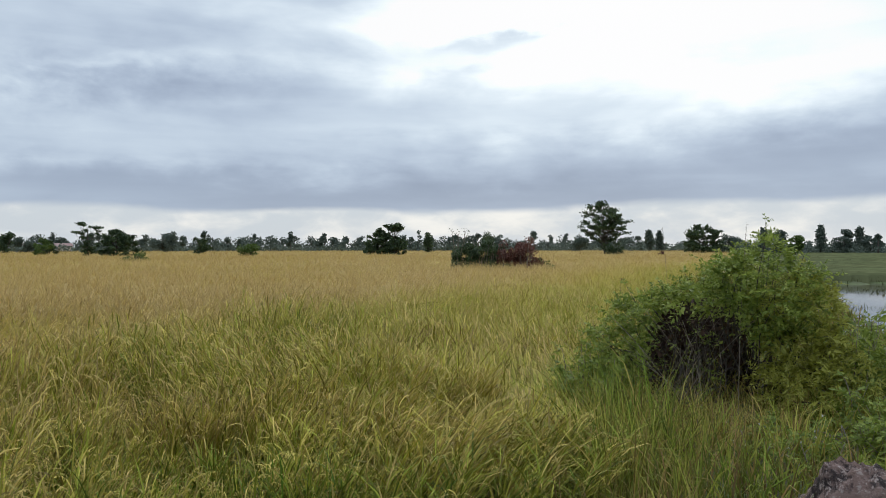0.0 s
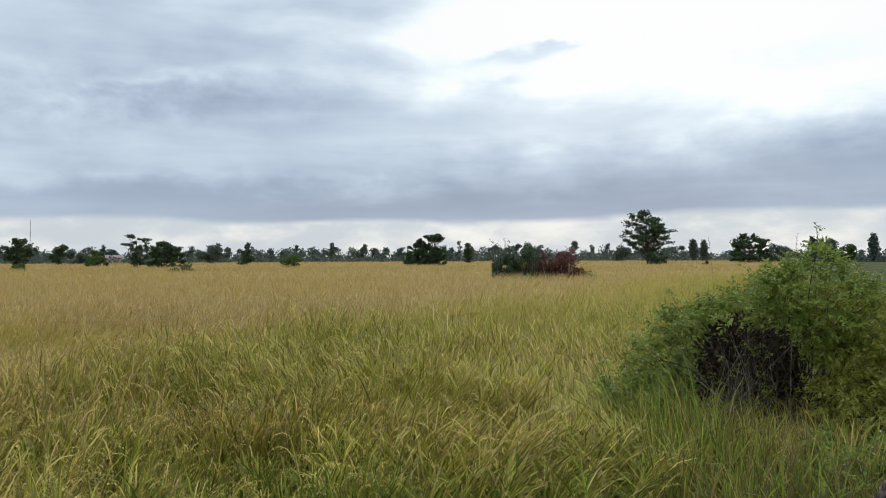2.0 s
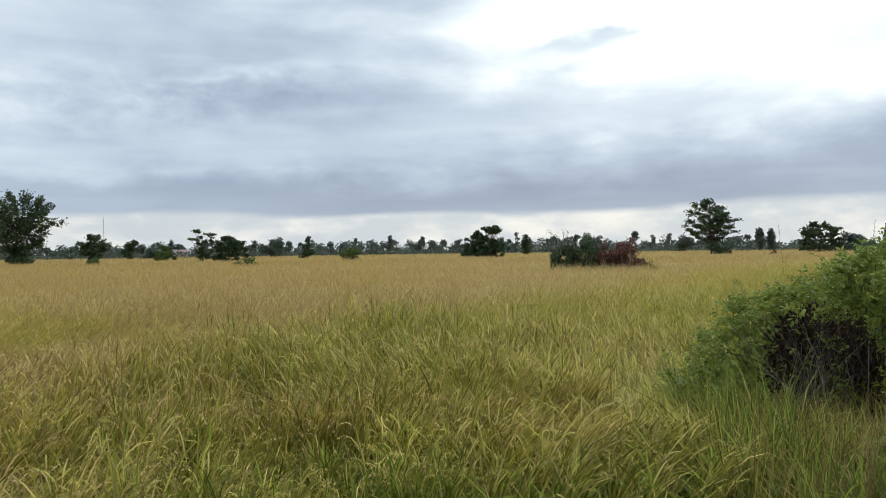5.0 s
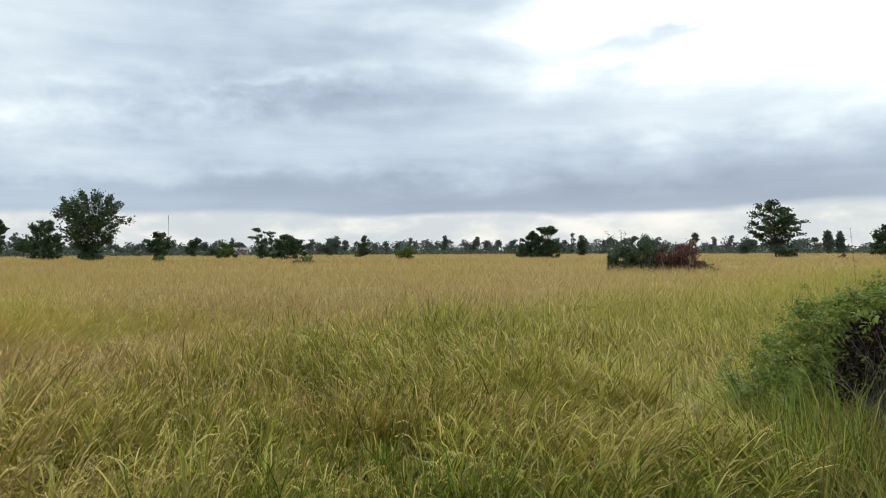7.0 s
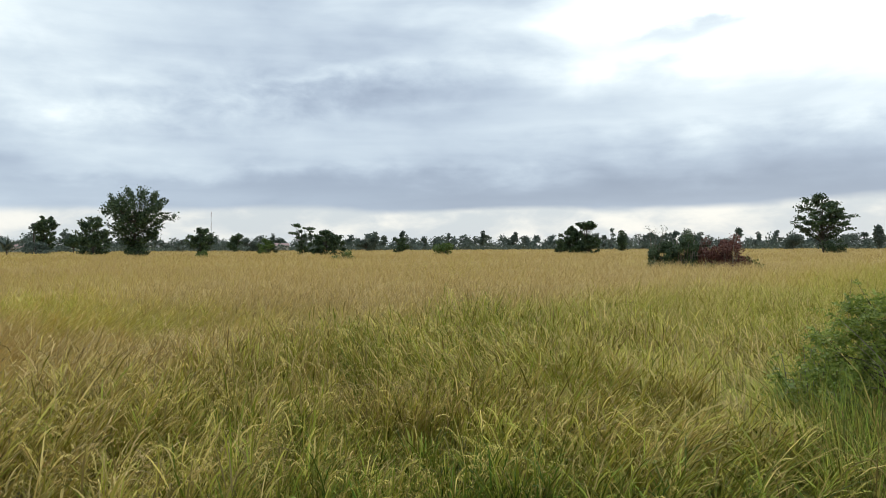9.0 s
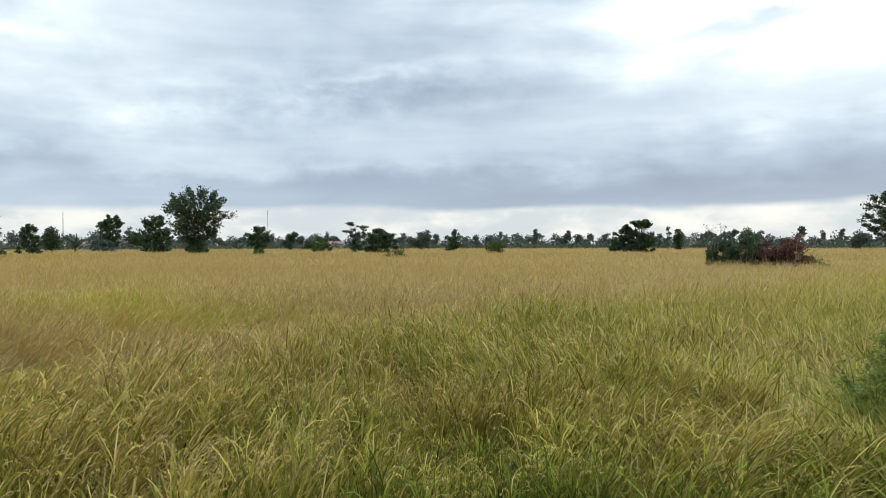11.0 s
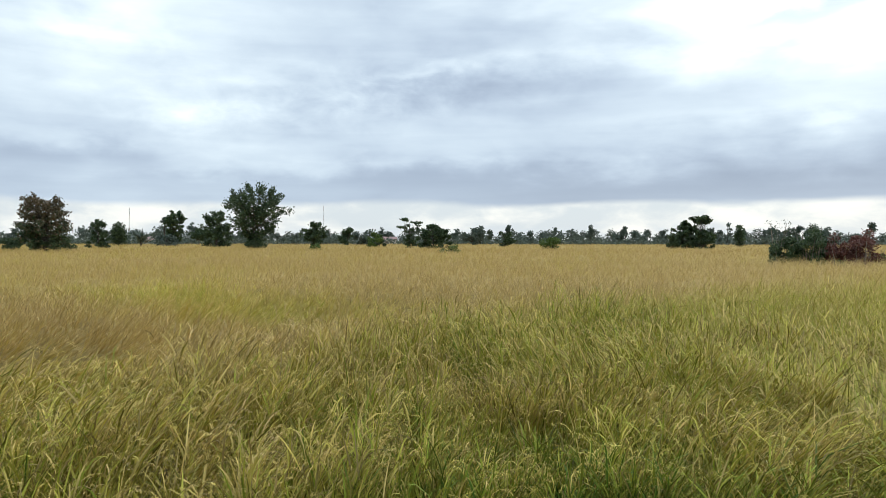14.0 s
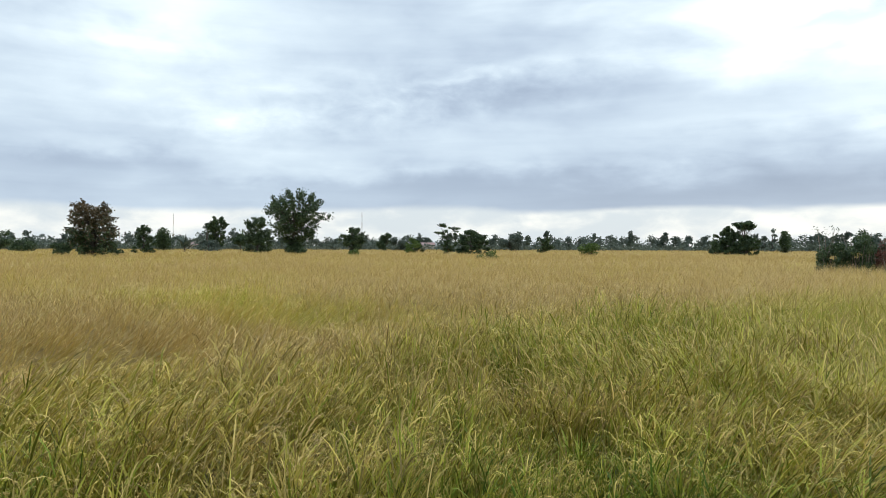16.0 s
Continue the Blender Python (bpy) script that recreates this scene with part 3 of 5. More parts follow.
def build_understory():
    """The crop's closed lower canopy, under the blades, with the shade there painted in."""
    def height(x, y):
        r = np.hypot(x, y)
        flat, _ = lodging(x, y)
        z = crop_height(x, y) * (1 - 0.75 * np.clip(1.15 * flat, 0, 1)) - 0.36 + 0.10 * (vnoise(x, y, 0.35) - 0.5)
        z = z * sstep(r, 7.5, 16) - 0.06 * (1 - sstep(r, 7.5, 9))
        return np.where(crop_mask(x, y), z, -0.1)
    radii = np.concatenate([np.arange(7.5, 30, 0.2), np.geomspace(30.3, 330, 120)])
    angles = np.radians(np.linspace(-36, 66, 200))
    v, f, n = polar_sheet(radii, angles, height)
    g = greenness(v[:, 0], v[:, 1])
    # value kept low near by as shade between the blades, higher with distance
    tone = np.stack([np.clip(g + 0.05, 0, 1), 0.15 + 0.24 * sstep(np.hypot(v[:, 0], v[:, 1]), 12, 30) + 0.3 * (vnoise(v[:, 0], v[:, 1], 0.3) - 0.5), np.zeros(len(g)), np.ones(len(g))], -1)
    tagged(mesh_object("rice_canopy", v, f, n, M_CANOPY_SHADED, None, tone), "dense lower leaves of the ripening rice crop, coloured dark as shaded", "rice", kind="stuff")


build_understory()


# ---------------------------------------------------------------- trees
def ellipsoid_points(rng, k, shell=0.45):
    d = rng.normal(size=(k, 3))
    d /= np.linalg.norm(d, axis=1)[:, None]
    return d * (shell + (1 - shell) * rng.random(k)[:, None] ** 0.5)


def tree(name, height, width, style, mat, seed, count=2600, leaf=0.26, trunk=0.16, low=0.25, lobes=26):
    """A tree at the origin: a tapered trunk with limbs, and a crown of leaf clumps on them."""
    rng = np.random.default_rng(seed)
    lobes = int(lobes * 1.6) if style == "gum" else lobes
    base = new(name)
    wood, crown = Soup(), Soup()
    mid_z, half_z = height * (1 + low) / 2, height * (1 - low) / 2
    if style == "gum":
        c_z = rng.uniform(0.10, 0.93, lobes)
        girth = np.sin(np.pi * np.clip(c_z * 0.98 + 0.04, 0, 1)) ** 0.6
        a, q = rng.uniform(0, 6.28, lobes), rng.random(lobes) ** 0.5
        c = np.stack([0.27 * width * girth * q * np.cos(a), 0.27 * width * girth * q * np.sin(a), c_z * height], -1)
        rad = width * rng.uniform(0.20, 0.32, lobes) * (0.55 + 0.45 * girth)
    elif style == "flat":
        c = ellipsoid_points(rng, lobes, 0.2) * (width / 2, width / 2, half_z) + (0, 0, mid_z)
        rad = width * rng.uniform(0.09, 0.16, lobes)
        c[:, 2] = np.where(rng.random(lobes) < 0.35, height * rng.uniform(0.70, 0.96, lobes), c[:, 2])
    elif style == "bush":
        c = ellipsoid_points(rng, lobes, 0.3) * (width * 0.42, width * 0.42, height * 0.5) + (0, 0, height * 0.42)
        c[:, 2] = np.abs(c[:, 2])
        rad = width * rng.uniform(0.12, 0.22, lobes)
    elif style == "open":
        c = ellipsoid_points(rng, lobes, 0.30) * (width * 0.48, width * 0.48, half_z * 0.98) + (0, 0, mid_z)
        taper = np.where(c[:, 2] > mid_z, 1.0, 0.70 + 0.30 * (c[:, 2] - height * low) / (mid_z - height * low))
        c[:, :2] *= taper[:, None]
        rad = width * rng.uniform(0.06, 0.17, lobes)
    else:
        c = ellipsoid_points(rng, lobes, 0.35) * (width * 0.43, width * 0.43, half_z * 0.90) + (0, 0, mid_z)
        rad = width * rng.uniform(0.12, 0.22, lobes)
    # trunk, bent a little, and a limb to every clump
    s = np.linspace(0, 1, 7)
    bend = rng.normal(0, width * 0.05, 2)
    line = np.stack([bend[0] * s ** 2 * 2, bend[1] * s ** 2 * 2, s * (mid_z + 0.3 * half_z)], -1)
    tube(wood, line, trunk * (1.25 - s) + 0.02, 7)
    for p in c:
        k = rng.integers(2, 6)
        a = line[k]
        u = np.linspace(0, 1, 5)[:, None]
        path = a * (1 - u) + p * u + np.sin(u * np.pi) * rng.normal(0, 0.05 * width, 3) * 0.6
        tube(wood, path, trunk * 0.32 * (1.1 - u[:, 0]) + 0.012, 5)
    share = rad ** 2 / (rad ** 2).sum()
    pick = rng.choice(len(c), count, p=share)
    q = ellipsoid_points(rng, count, 0.35) * rad[pick][:, None] * (1.15, 1.15, 0.8)
    if style == "open":  # sprays drawn out along their limbs
        ray = c - (0, 0, 0.55 * mid_z)
        ray /= np.linalg.norm(ray, axis=1)[:, None]
        q += ray[pick] * (q * ray[pick]).sum(1)[:, None] * 0.9
    if style == "gum":  # the clumps close up into one tall crown
        whole = rng.random(count) < 0.5
        q[whole] = (ellipsoid_points(rng, count, 0.1) * (0.36 * width, 0.36 * width, 0.44 * height) + (0, 0, 0.54 * height) - c[pick])[whole]
    at = c[pick] + q
    at[:, 2] = np.maximum(at[:, 2], 0.15)
    size = rng.uniform(0.6, 1.4, count) * leaf
    leaves(crown, at, size, rng, 0.75)
    wood.build("trunk", M_BARK, base)
    crown.build("crown", mat, base)
    return base


OUTLINES = {  # share of the height, share of the half width
    "dome": ((0.10, 0.06), (0.2, 0.38), (0.35, 0.70), (0.5, 0.86), (0.68, 1.0), (0.8, 0.90), (0.9, 0.60), (1.0, 0.12)),
    "spreading": ((0.26, 0.15), (0.34, 0.55), (0.45, 0.88), (0.6, 1.0), (0.75, 0.86), (0.9, 0.60), (1.0, 0.10)),
    "full": ((0.02, 0.65), (0.15, 0.85), (0.35, 0.96), (0.55, 1.0), (0.75, 0.92), (0.9, 0.76), (1.0, 0.40)),
    "mound": ((0.02, 0.85), (0.25, 1.0), (0.5, 0.92), (0.75, 0.70), (0.92, 0.42), (1.0, 0.12)),
    "umbrella": ((0.80, 0.30), (0.86, 0.90), (0.92, 1.0), (0.97, 0.80), (1.0, 0.35)),
    "wisps": ((0.02, 0.45), (0.30, 0.42), (0.45, 0.30), (0.62, 0.45), (0.75, 0.85), (0.88, 1.0), (1.0, 0.50)),
}


def outlined_tree(name, height, radius, outline, mat, seed, tips=130, per_tip=85, leaf=0.2, trunk=0.16, upper=None, level=0.0, lean=0.0):
    """A tree at the origin whose leafy shoots fill an outline: tapered trunk, a limb to each shoot, leaves drawn out along them. level: how flat the shoots lie."""
    rng = np.random.default_rng(seed)
    base = new(name)
    wood, crown, cap = Soup(), Soup(), Soup()
    hs, rs = np.array(OUTLINES[outline]).T
    h = rng.uniform(hs[0], hs[-1], tips * 6)
    h = h[rng.random(len(h)) < np.interp(h, hs, rs)][:tips]
    n = len(h)
    a = rng.uniform(0, 2 * np.pi, n)
    lump = 1 + (0.07 if outline in ("full", "mound") else 0.16) * np.sin(3 * a + seed) * np.sin(7 * h + 2 * seed) + rng.normal(0, 0.08, n)
    r = radius * np.interp(h, hs, rs) * np.sqrt(rng.uniform(0.10, 1.0, n)) * lump * 0.94
    tip = np.stack([r * np.cos(a) + lean * h * height, r * np.sin(a), h * height * 0.97], -1)
    s = np.linspace(0, 1, 8)
    crooked = rng.normal(0, 0.02 * height, (2, 1)) * np.sin(s * 3.1)
    line = np.stack([lean * s * 0.85 * height + crooked[0], crooked[1], s * 0.85 * height], -1)
    tube(wood, line, trunk * (1.25 - 1.1 * s) + 0.02, 7)
    start = along(np.repeat(line[None], n, 0), np.clip(0.62 * h, 0.05, 0.8))
    ray = tip - start
    ray /= np.linalg.norm(ray, axis=1)[:, None] + 1e-9
    for i in range(n):
        u = np.linspace(0, 1, 5)[:, None]
        tube(wood, start[i] * (1 - u) + tip[i] * u + np.sin(u * np.pi) * rng.normal(0, 0.03 * height, 3) * (1, 1, 0.5), trunk * 0.18 * (1.1 - u[:, 0]) + 0.012, 4)
    i = np.repeat(np.arange(n), per_tip)
    size = (0.012 * height + 0.030 * radius) * rng.uniform(0.6, 1.35, n)
    q = rng.normal(size=(len(i), 3)) * (1, 1, 0.75 - 0.45 * level) * size[i][:, None]
    q += ray[i] * (1 - level * np.array((0, 0, 0.8))) * (rng.uniform(-1.8, 0.8, len(i)) * 0.045 * height)[:, None]
    at = tip[i] + q
    at[:, 2] = np.maximum(at[:, 2], 0.12)
    big = rng.uniform(0.6, 1.4, len(at)) * leaf
    if upper:
        high = at[:, 2] / height + rng.normal(0, 0.18, len(at)) > 0.46
        leaves(cap, at[high], big[high], rng, 0.7)
        tagged(cap.build("upper_leaves", upper, base), "reddish-brown leaves")
        at, big = at[~high], big[~high]
    leaves(crown, at, big, rng, 0.8)
    wood.build("trunk", M_BARK, base)
    crown.build("crown", mat, base)
    return base


def bearing(az, d):
    """The place d metres off, az degrees to the left of +y."""
    return -d * math.sin(radians(az)), d * math.cos(radians(az))


def at_bearing(ob, az, d, turn=0.0, size=1.0):
    x, y = bearing(az, d)
    ob.matrix_basis = pose(x, y, float(land(x, y)) - 0.03, 0, 0, turn) @ Matrix.Scale(size, 4)
    return ob


# name, label, category, style, material, azimuth (left), distance, width, height, trunk foot of the crown, leaves, lobes, seed
TREES = (
    ("shrub", "small rounded shrub at the field edge", "shrub", "bush", M_TREE_LIGHT, 29.39, 165, 3.6, 4.2, 0.0, 1200, 14, 10),
    ("shrub", "low spreading green shrub in the rice", "shrub", "bush", M_TREE_LIGHT, 23.42, 85, 3.0, 1.9, 0.0, 1100, 14, 11),
    ("tree", "distant tree with a rounded crown, its green hazed bluish", "tree", "round", M_TREE_HAZY, 21.43, 240, 7.7, 7.3, 0.1, 1500, 20, 12),
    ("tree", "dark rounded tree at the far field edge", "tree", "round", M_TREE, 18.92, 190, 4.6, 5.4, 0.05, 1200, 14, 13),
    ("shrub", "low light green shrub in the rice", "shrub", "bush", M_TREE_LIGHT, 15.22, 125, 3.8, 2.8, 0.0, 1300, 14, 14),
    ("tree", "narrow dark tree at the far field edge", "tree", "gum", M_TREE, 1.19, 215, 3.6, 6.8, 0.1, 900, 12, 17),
    ("tree", "small rounded distant tree", "tree", "round", M_TREE_HAZY, -10.91, 235, 5.4, 5.9, 0.05, 1000, 14, 18),
    ("tree", "pair of slim distant gum trees", "tree", "gum", M_TREE_HAZY, -16.2, 260, 3.6, 8.8, 0.1, 1000, 12, 19),
    ("tree", "slim distant gum tree", "tree", "gum", M_TREE_HAZY, -16.95, 262, 3.4, 8.4, 0.1, 900, 12, 20),
    ("tree", "rounded dark tree joined to a wider one", "tree", "bush", M_TREE_HAZY, -22.0, 200, 6.0, 6.0, 0.0, 1500, 16, 22),
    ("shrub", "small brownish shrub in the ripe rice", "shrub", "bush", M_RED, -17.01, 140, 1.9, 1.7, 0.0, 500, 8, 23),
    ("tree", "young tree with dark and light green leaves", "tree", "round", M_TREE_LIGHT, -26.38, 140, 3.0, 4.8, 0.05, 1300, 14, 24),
    ("tree", "tall slim distant gum tree", "tree", "gum", M_TREE_HAZY, -28.0, 280, 4.2, 10.4, 0.1, 1000, 13, 25),
    ("tree", "distant rounded tree beside slim gums", "tree", "round", M_TREE_HAZY, -29.46, 280, 6.8, 8.2, 0.08, 1300, 16, 26),
    ("tree", "tall narrow distant gum tree", "tree", "gum", M_TREE_HAZY, -30.4, 300, 4.0, 10.0, 0.1, 900, 12, 27),
    ("tree", "distant low rounded tree", "tree", "round", M_TREE_HAZY, -31.1, 290, 6.0, 6.4, 0.05, 900, 12, 28),
    ("tree", "slim distant gum tree above the shrub", "tree", "gum", M_TREE_HAZY, -24.27, 270, 3.6, 9.2, 0.1, 900, 12, 29),
    ("tree", "distant gum tree above the shrub", "tree", "gum", M_TREE_HAZY, -25.4, 280, 5.4, 8.6, 0.1, 1100, 14, 30),
    ("tree", "dark rounded distant tree", "tree", "round", M_TREE, 31.63, 230, 5.2, 6.4, 0.05, 1000, 14, 31),
    ("tree", "distant low tree, its green hazed grey", "tree", "round", M_TREE_HAZY, 30.5, 250, 5.6, 5.6, 0.05, 900, 14, 32),
    ("shrub", "low green shrub in front of a small tree", "shrub", "bush", M_TREE_LIGHT, 34.0, 110, 2.8, 1.7, 0.0, 700, 10, 33),
    ("shrub", "small dark shrub at the field edge", "shrub", "bush", M_TREE, 29.0, 175, 3.2, 4.2, 0.0, 900, 12, 34),
    ("tree", "dark distant tree with a rounded top", "tree", "gum", M_TREE, 48.42, 230, 5.8, 8.0, 0.1, 1300, 16, 36),
    ("tree", "dark flat low tree at the field edge", "tree", "round", M_TREE, 42.82, 230, 6.4, 6.0, 0.3, 1100, 14, 38),
    ("shrub", "green shrub at the far field edge", "shrub", "bush", M_TREE_HAZY, 45.2, 205, 6.8, 4.6, 0.0, 1200, 14, 39),
    ("tree", "dark rounded low tree at the field edge", "tree", "bush", M_TREE, 57.5, 200, 7.0, 4.7, 0.0, 1300, 14, 40),
    ("tree", "open distant tree at the field edge", "tree", "open", M_TREE, 59.2, 225, 7.0, 7.0, 0.15, 1000, 18, 41),
    ("shrub", "dense green shrub beside a reddish tree", "shrub", "bush", M_TREE, 55.2, 125, 3.2, 2.9, 0.0, 1600, 14, 42),
    ("shrub", "small dark shrub round a tree trunk in the rice", "shrub", "bush", M_TREE, 38.7, 126, 3.4, 2.6, 0.0, 900, 12, 44),
    ("shrub", "small dark shrub round a tree trunk in the rice", "shrub", "bush", M_TREE, -13.6, 153, 5.0, 3.6, 0.0, 1300, 14, 45),
    ("shrub", "dense green shrub beside a reddish tree", "shrub", "bush", M_TREE, 51.7, 120, 2.8, 2.8, 0.0, 1500, 14, 43),
)
for name, label, category, style, mat, az, d, w, h, low, count, lobes, seed in TREES:
    ob = tree(name, h, w, style, mat, seed, int(count * 1.7), 0.0021 * d, 0.012 * h + 0.03, low, lobes)
    tagged(at_bearing(ob, az, d), label, category, "trees and shrubs of the plain")


# label, outline, material, azimuth (left), distance, half width, height, shoots, leaves a shoot, seed, flatness of shoots, lean, upper leaves
MARKED_TREES = (
    ("tall open-crowned dark green tree standing in the rice", "dome", M_TREE, 38.75, 128, 5.7, 12.7, 150, 80, 3, 0.1, 0.0, None),
    ("tall open-crowned tree with visible limbs above the rice", "spreading", M_TREE, -12.85, 155, 5.5, 12.4, 120, 58, 4, 0.75, -0.02, None),
    ("broad dense tree with reddish-brown upper leaves", "full", M_TREE, 53.30, 104, 3.5, 8.1, 170, 80, 5, 0.1, 0.0, M_TREE_WARM),
    ("dark green tree behind a taller one", "full", M_TREE, 41.60, 170, 3.6, 8.8, 80, 70, 6, 0.1, 0.0, None),
    ("small round green tree at the field edge", "dome", M_TREE, 34.20, 145, 2.9, 6.3, 60, 60, 7, 0.1, 0.0, None),
    ("spreading feathery acacia-like tree with bare lower limbs", "wisps", M_TREE, 26.60, 145, 3.3, 6.9, 44, 36, 8, 0.9, 0.0, None),
    ("dense dark bushy tree beside a feathery one", "mound", M_TREE, 24.60, 140, 3.9, 5.6, 100, 80, 9, 0.2, 0.0, None),
    ("dense dark tree clump standing in the rice", "mound", M_TREE, 5.0, 146, 3.8, 6.0, 105, 80, 15, 0.1, 0.0, None),
    ("dark flat-topped tree with a clear leaning stem", "umbrella", M_TREE, 3.95, 145, 2.1, 7.1, 36, 70, 16, 0.9, 0.03, None),
    ("dark green shrubby tree under a flat-topped one", "mound", M_TREE, 3.75, 143, 2.3, 4.6, 50, 70, 46, 0.1, 0.0, None),
    ("dark conical small tree", "mound", M_TREE, 49.75, 155, 2.4, 6.6, 50, 60, 35, 0.1, 0.0, None),
    ("dark upright tree with an uneven crown", "dome", M_TREE, 44.5, 230, 3.7, 12.2, 60, 60, 37, 0.2, 0.0, None),
    ("wide rounded dark tree beyond the field", "full", M_TREE, -20.1, 195, 5.3, 8.0, 100, 60, 21, 0.3, 0.0, None),
)
for label, outline, mat, az, d, radius, h, tips, per_tip, seed, level, lean, upper in MARKED_TREES:
    ob = outlined_tree("tree", h, radius, outline, mat, seed, tips, per_tip, 0.0024 * d, 0.011 * h + 0.03, upper, level, lean)
    tagged(at_bearing(ob, az, d), label, "tree", "trees and shrubs of the plain")


def sugar_palm(height, seed):
    """A slim palm with a ball of stiff fan leaves."""
    rng = np.random.default_rng(seed)
    base = new("palm_tree")
    wood, crown = Soup(), Soup()
    s = np.linspace(0, 1, 6)
    tube(wood, np.stack([0.1 * s, 0 * s, s * height * 0.85], -1), 0.28 - 0.1 * s, 7)
    for k in range(26):
        a, e, L = rng.uniform(0, 2 * np.pi), rng.uniform(-0.6, 1.4), rng.uniform(1.0, 1.5)
        d = np.array((np.cos(a) * np.cos(e), np.sin(a) * np.cos(e), np.sin(e)))
        hub = np.array((0.1, 0, height * 0.86)) + d * L * 0.45
        at = np.repeat(hub[None], 16, 0)
        leaves(crown, at + rng.normal(0, 0.05, (16, 3)), np.full(16, L * 0.7), rng, 0.25)
    wood.build("trunk", M_BARK, base)
    crown.build("crown", M_TREE_HAZY, base)
    return base


for az, d, h, seed in ((-15.34, 300, 6.6, 1), (-31.5, 280, 6.4, 2), (45.3, 235, 9.6, 3), (-14.6, 310, 5.2, 4)):
    tagged(at_bearing(sugar_palm(h, seed), az, d), "slim distant sugar palm with a round fan crown", "palm tree", "sugar palms")


def banana_palm():
    rng = np.random.default_rng(5)
    base = new("palm_tree")
    wood, crown = Soup(), Soup()
    s = np.linspace(0, 1, 5)
    tube(wood, np.stack([0 * s, 0 * s, s * 2.6], -1), 0.25 - 0.08 * s, 7)
    k = 46
    ribbon(crown, np.tile((0.0, 0.0, 2.2), (k, 1)) + rng.normal(0, 0.3, (k, 3)), rng.uniform(2.2, 4.6, k), rng.uniform(0, 6.28, k), rng.uniform(0.2, 0.75, k), rng.uniform(0.1, 0.8, k), rng.uniform(0.3, 0.7, k), rng.uniform(1.0, 2.2, k), None, 5)
    wood.build("trunk", M_BARK, base)
    crown.build("crown", M_TREE_HAZY, base)
    return base


tagged(at_bearing(banana_palm(), 46.91, 190), "low distant palm with arching fronds", "palm tree")


# ---------------------------------------------------------------- far woods, masts, houses
def build_far_woods():
    rng = np.random.default_rng(21)
    crown, wood = Soup(), Soup()
    az = -46.0
    while az < 78:
        d = rng.uniform(285, 360)
        x, y = bearing(az, d)
        right = az < -9
        tall = rng.random() < (0.30 if right else 0.44)
        h = rng.uniform(5.2, 7.8) if tall else rng.uniform(3.4, 5.8)
        h *= 0.66 if az < -17 else 1.22
        if 33 < az < 60:
            h *= 1.05
        w = rng.uniform(2.6, 3.8) if tall else rng.uniform(4.5, 8.0)
        n = int(1.5 * (110 + 34 * w * h / 6))
        lob = rng.integers(9, 16)
        zz = rng.uniform(0.08, 0.90, lob)
        girth = np.sin(np.pi * np.clip(zz * 0.95 + 0.08, 0, 1)) ** 0.6
        c = np.stack([rng.normal(0, w * 0.20, lob) * girth, rng.normal(0, w * 0.20, lob) * girth, zz * h], -1)
        at = c[rng.integers(0, lob, n)] + ellipsoid_points(rng, n, 0.3) * w * (0.27, 0.27, 0.22) + (x, y, 0)
        at[:, 2] = np.maximum(at[:, 2], 0.3)
        leaves(crown, at, rng.uniform(0.50, 0.90, n), rng, 0.85)
        tube(wood, np.array([(x, y, -0.05), (x + 0.1, y, h * 0.4), (x, y, h * 0.8)]), np.array((0.2, 0.14, 0.05)), 5)
        az += w / d * 57.3 * rng.uniform(0.28, 0.60)
    # undergrowth along the edge
    k = 30000
    a, d = rng.uniform(-46, 78, k), rng.uniform(275, 300, k)
    hh = 1.3 + 3.0 * vnoise(a * 5, a * 0, 2.0)
    at = np.stack([-d * np.sin(np.radians(a)), d * np.cos(np.radians(a)), rng.random(k) * hh], -1)
    leaves(crown, at, rng.uniform(0.4, 0.9, k), rng, 0.8)
    woods = new("far_woods")
    wood.build("trunk", M_BARK, woods)
    crown.build("crown", M_TREE_HAZY, woods)
    tagged(woods, "distant line of mixed green trees along the plain", "woods", kind="stuff")


build_far_woods()


def radio_mast(height):
    base = new("radio_mast")
    m, N = material("painted_steel")
    where = N.add("ShaderNodeTexCoord").outputs["Object"]
    zed = N.add("ShaderNodeSeparateXYZ", {0: where}).outputs[2]
    band = N.math("GREATER_THAN", N.math("FRACT", N.math("DIVIDE", zed, 9.0)), 0.5)
    finish(N, N.add("ShaderNodeBsdfPrincipled", {"Base Color": N.mix(band, (0.30, 0.16, 0.14, 1), (0.36, 0.37, 0.38, 1)), "Roughness": 0.5}).outputs[0])
    for k in range(3):
        a = k * 2.094
        s = Soup()
        tube(s, np.array([(0.55 * math.cos(a), 0.55 * math.sin(a), 0), (0.25 * math.cos(a), 0.25 * math.sin(a), height)]), np.array((0.07, 0.05)), 5)
        s.build("leg", m, base)
    s = Soup()
    for i in range(int(height / 1.5)):
        r, z = 0.55 - 0.3 * i * 1.5 / height, i * 1.5
        for k in range(3):
            a, b = k * 2.094, (k + 1) * 2.094
            tube(s, np.array([(r * math.cos(a), r * math.sin(a), z), (r * math.cos(b), r * math.sin(b), z + 1.5)]), np.array((0.022, 0.022)), 4)
    s.build("brace", m, base)
    return base


for az, d, h in ((33.39, 600, 31), (47.66, 600, 27.5), (51.35, 900, 21)):
    tagged(at_bearing(radio_mast(h), az, d), "thin red and white lattice radio mast far off", "radio mast", "radio masts")


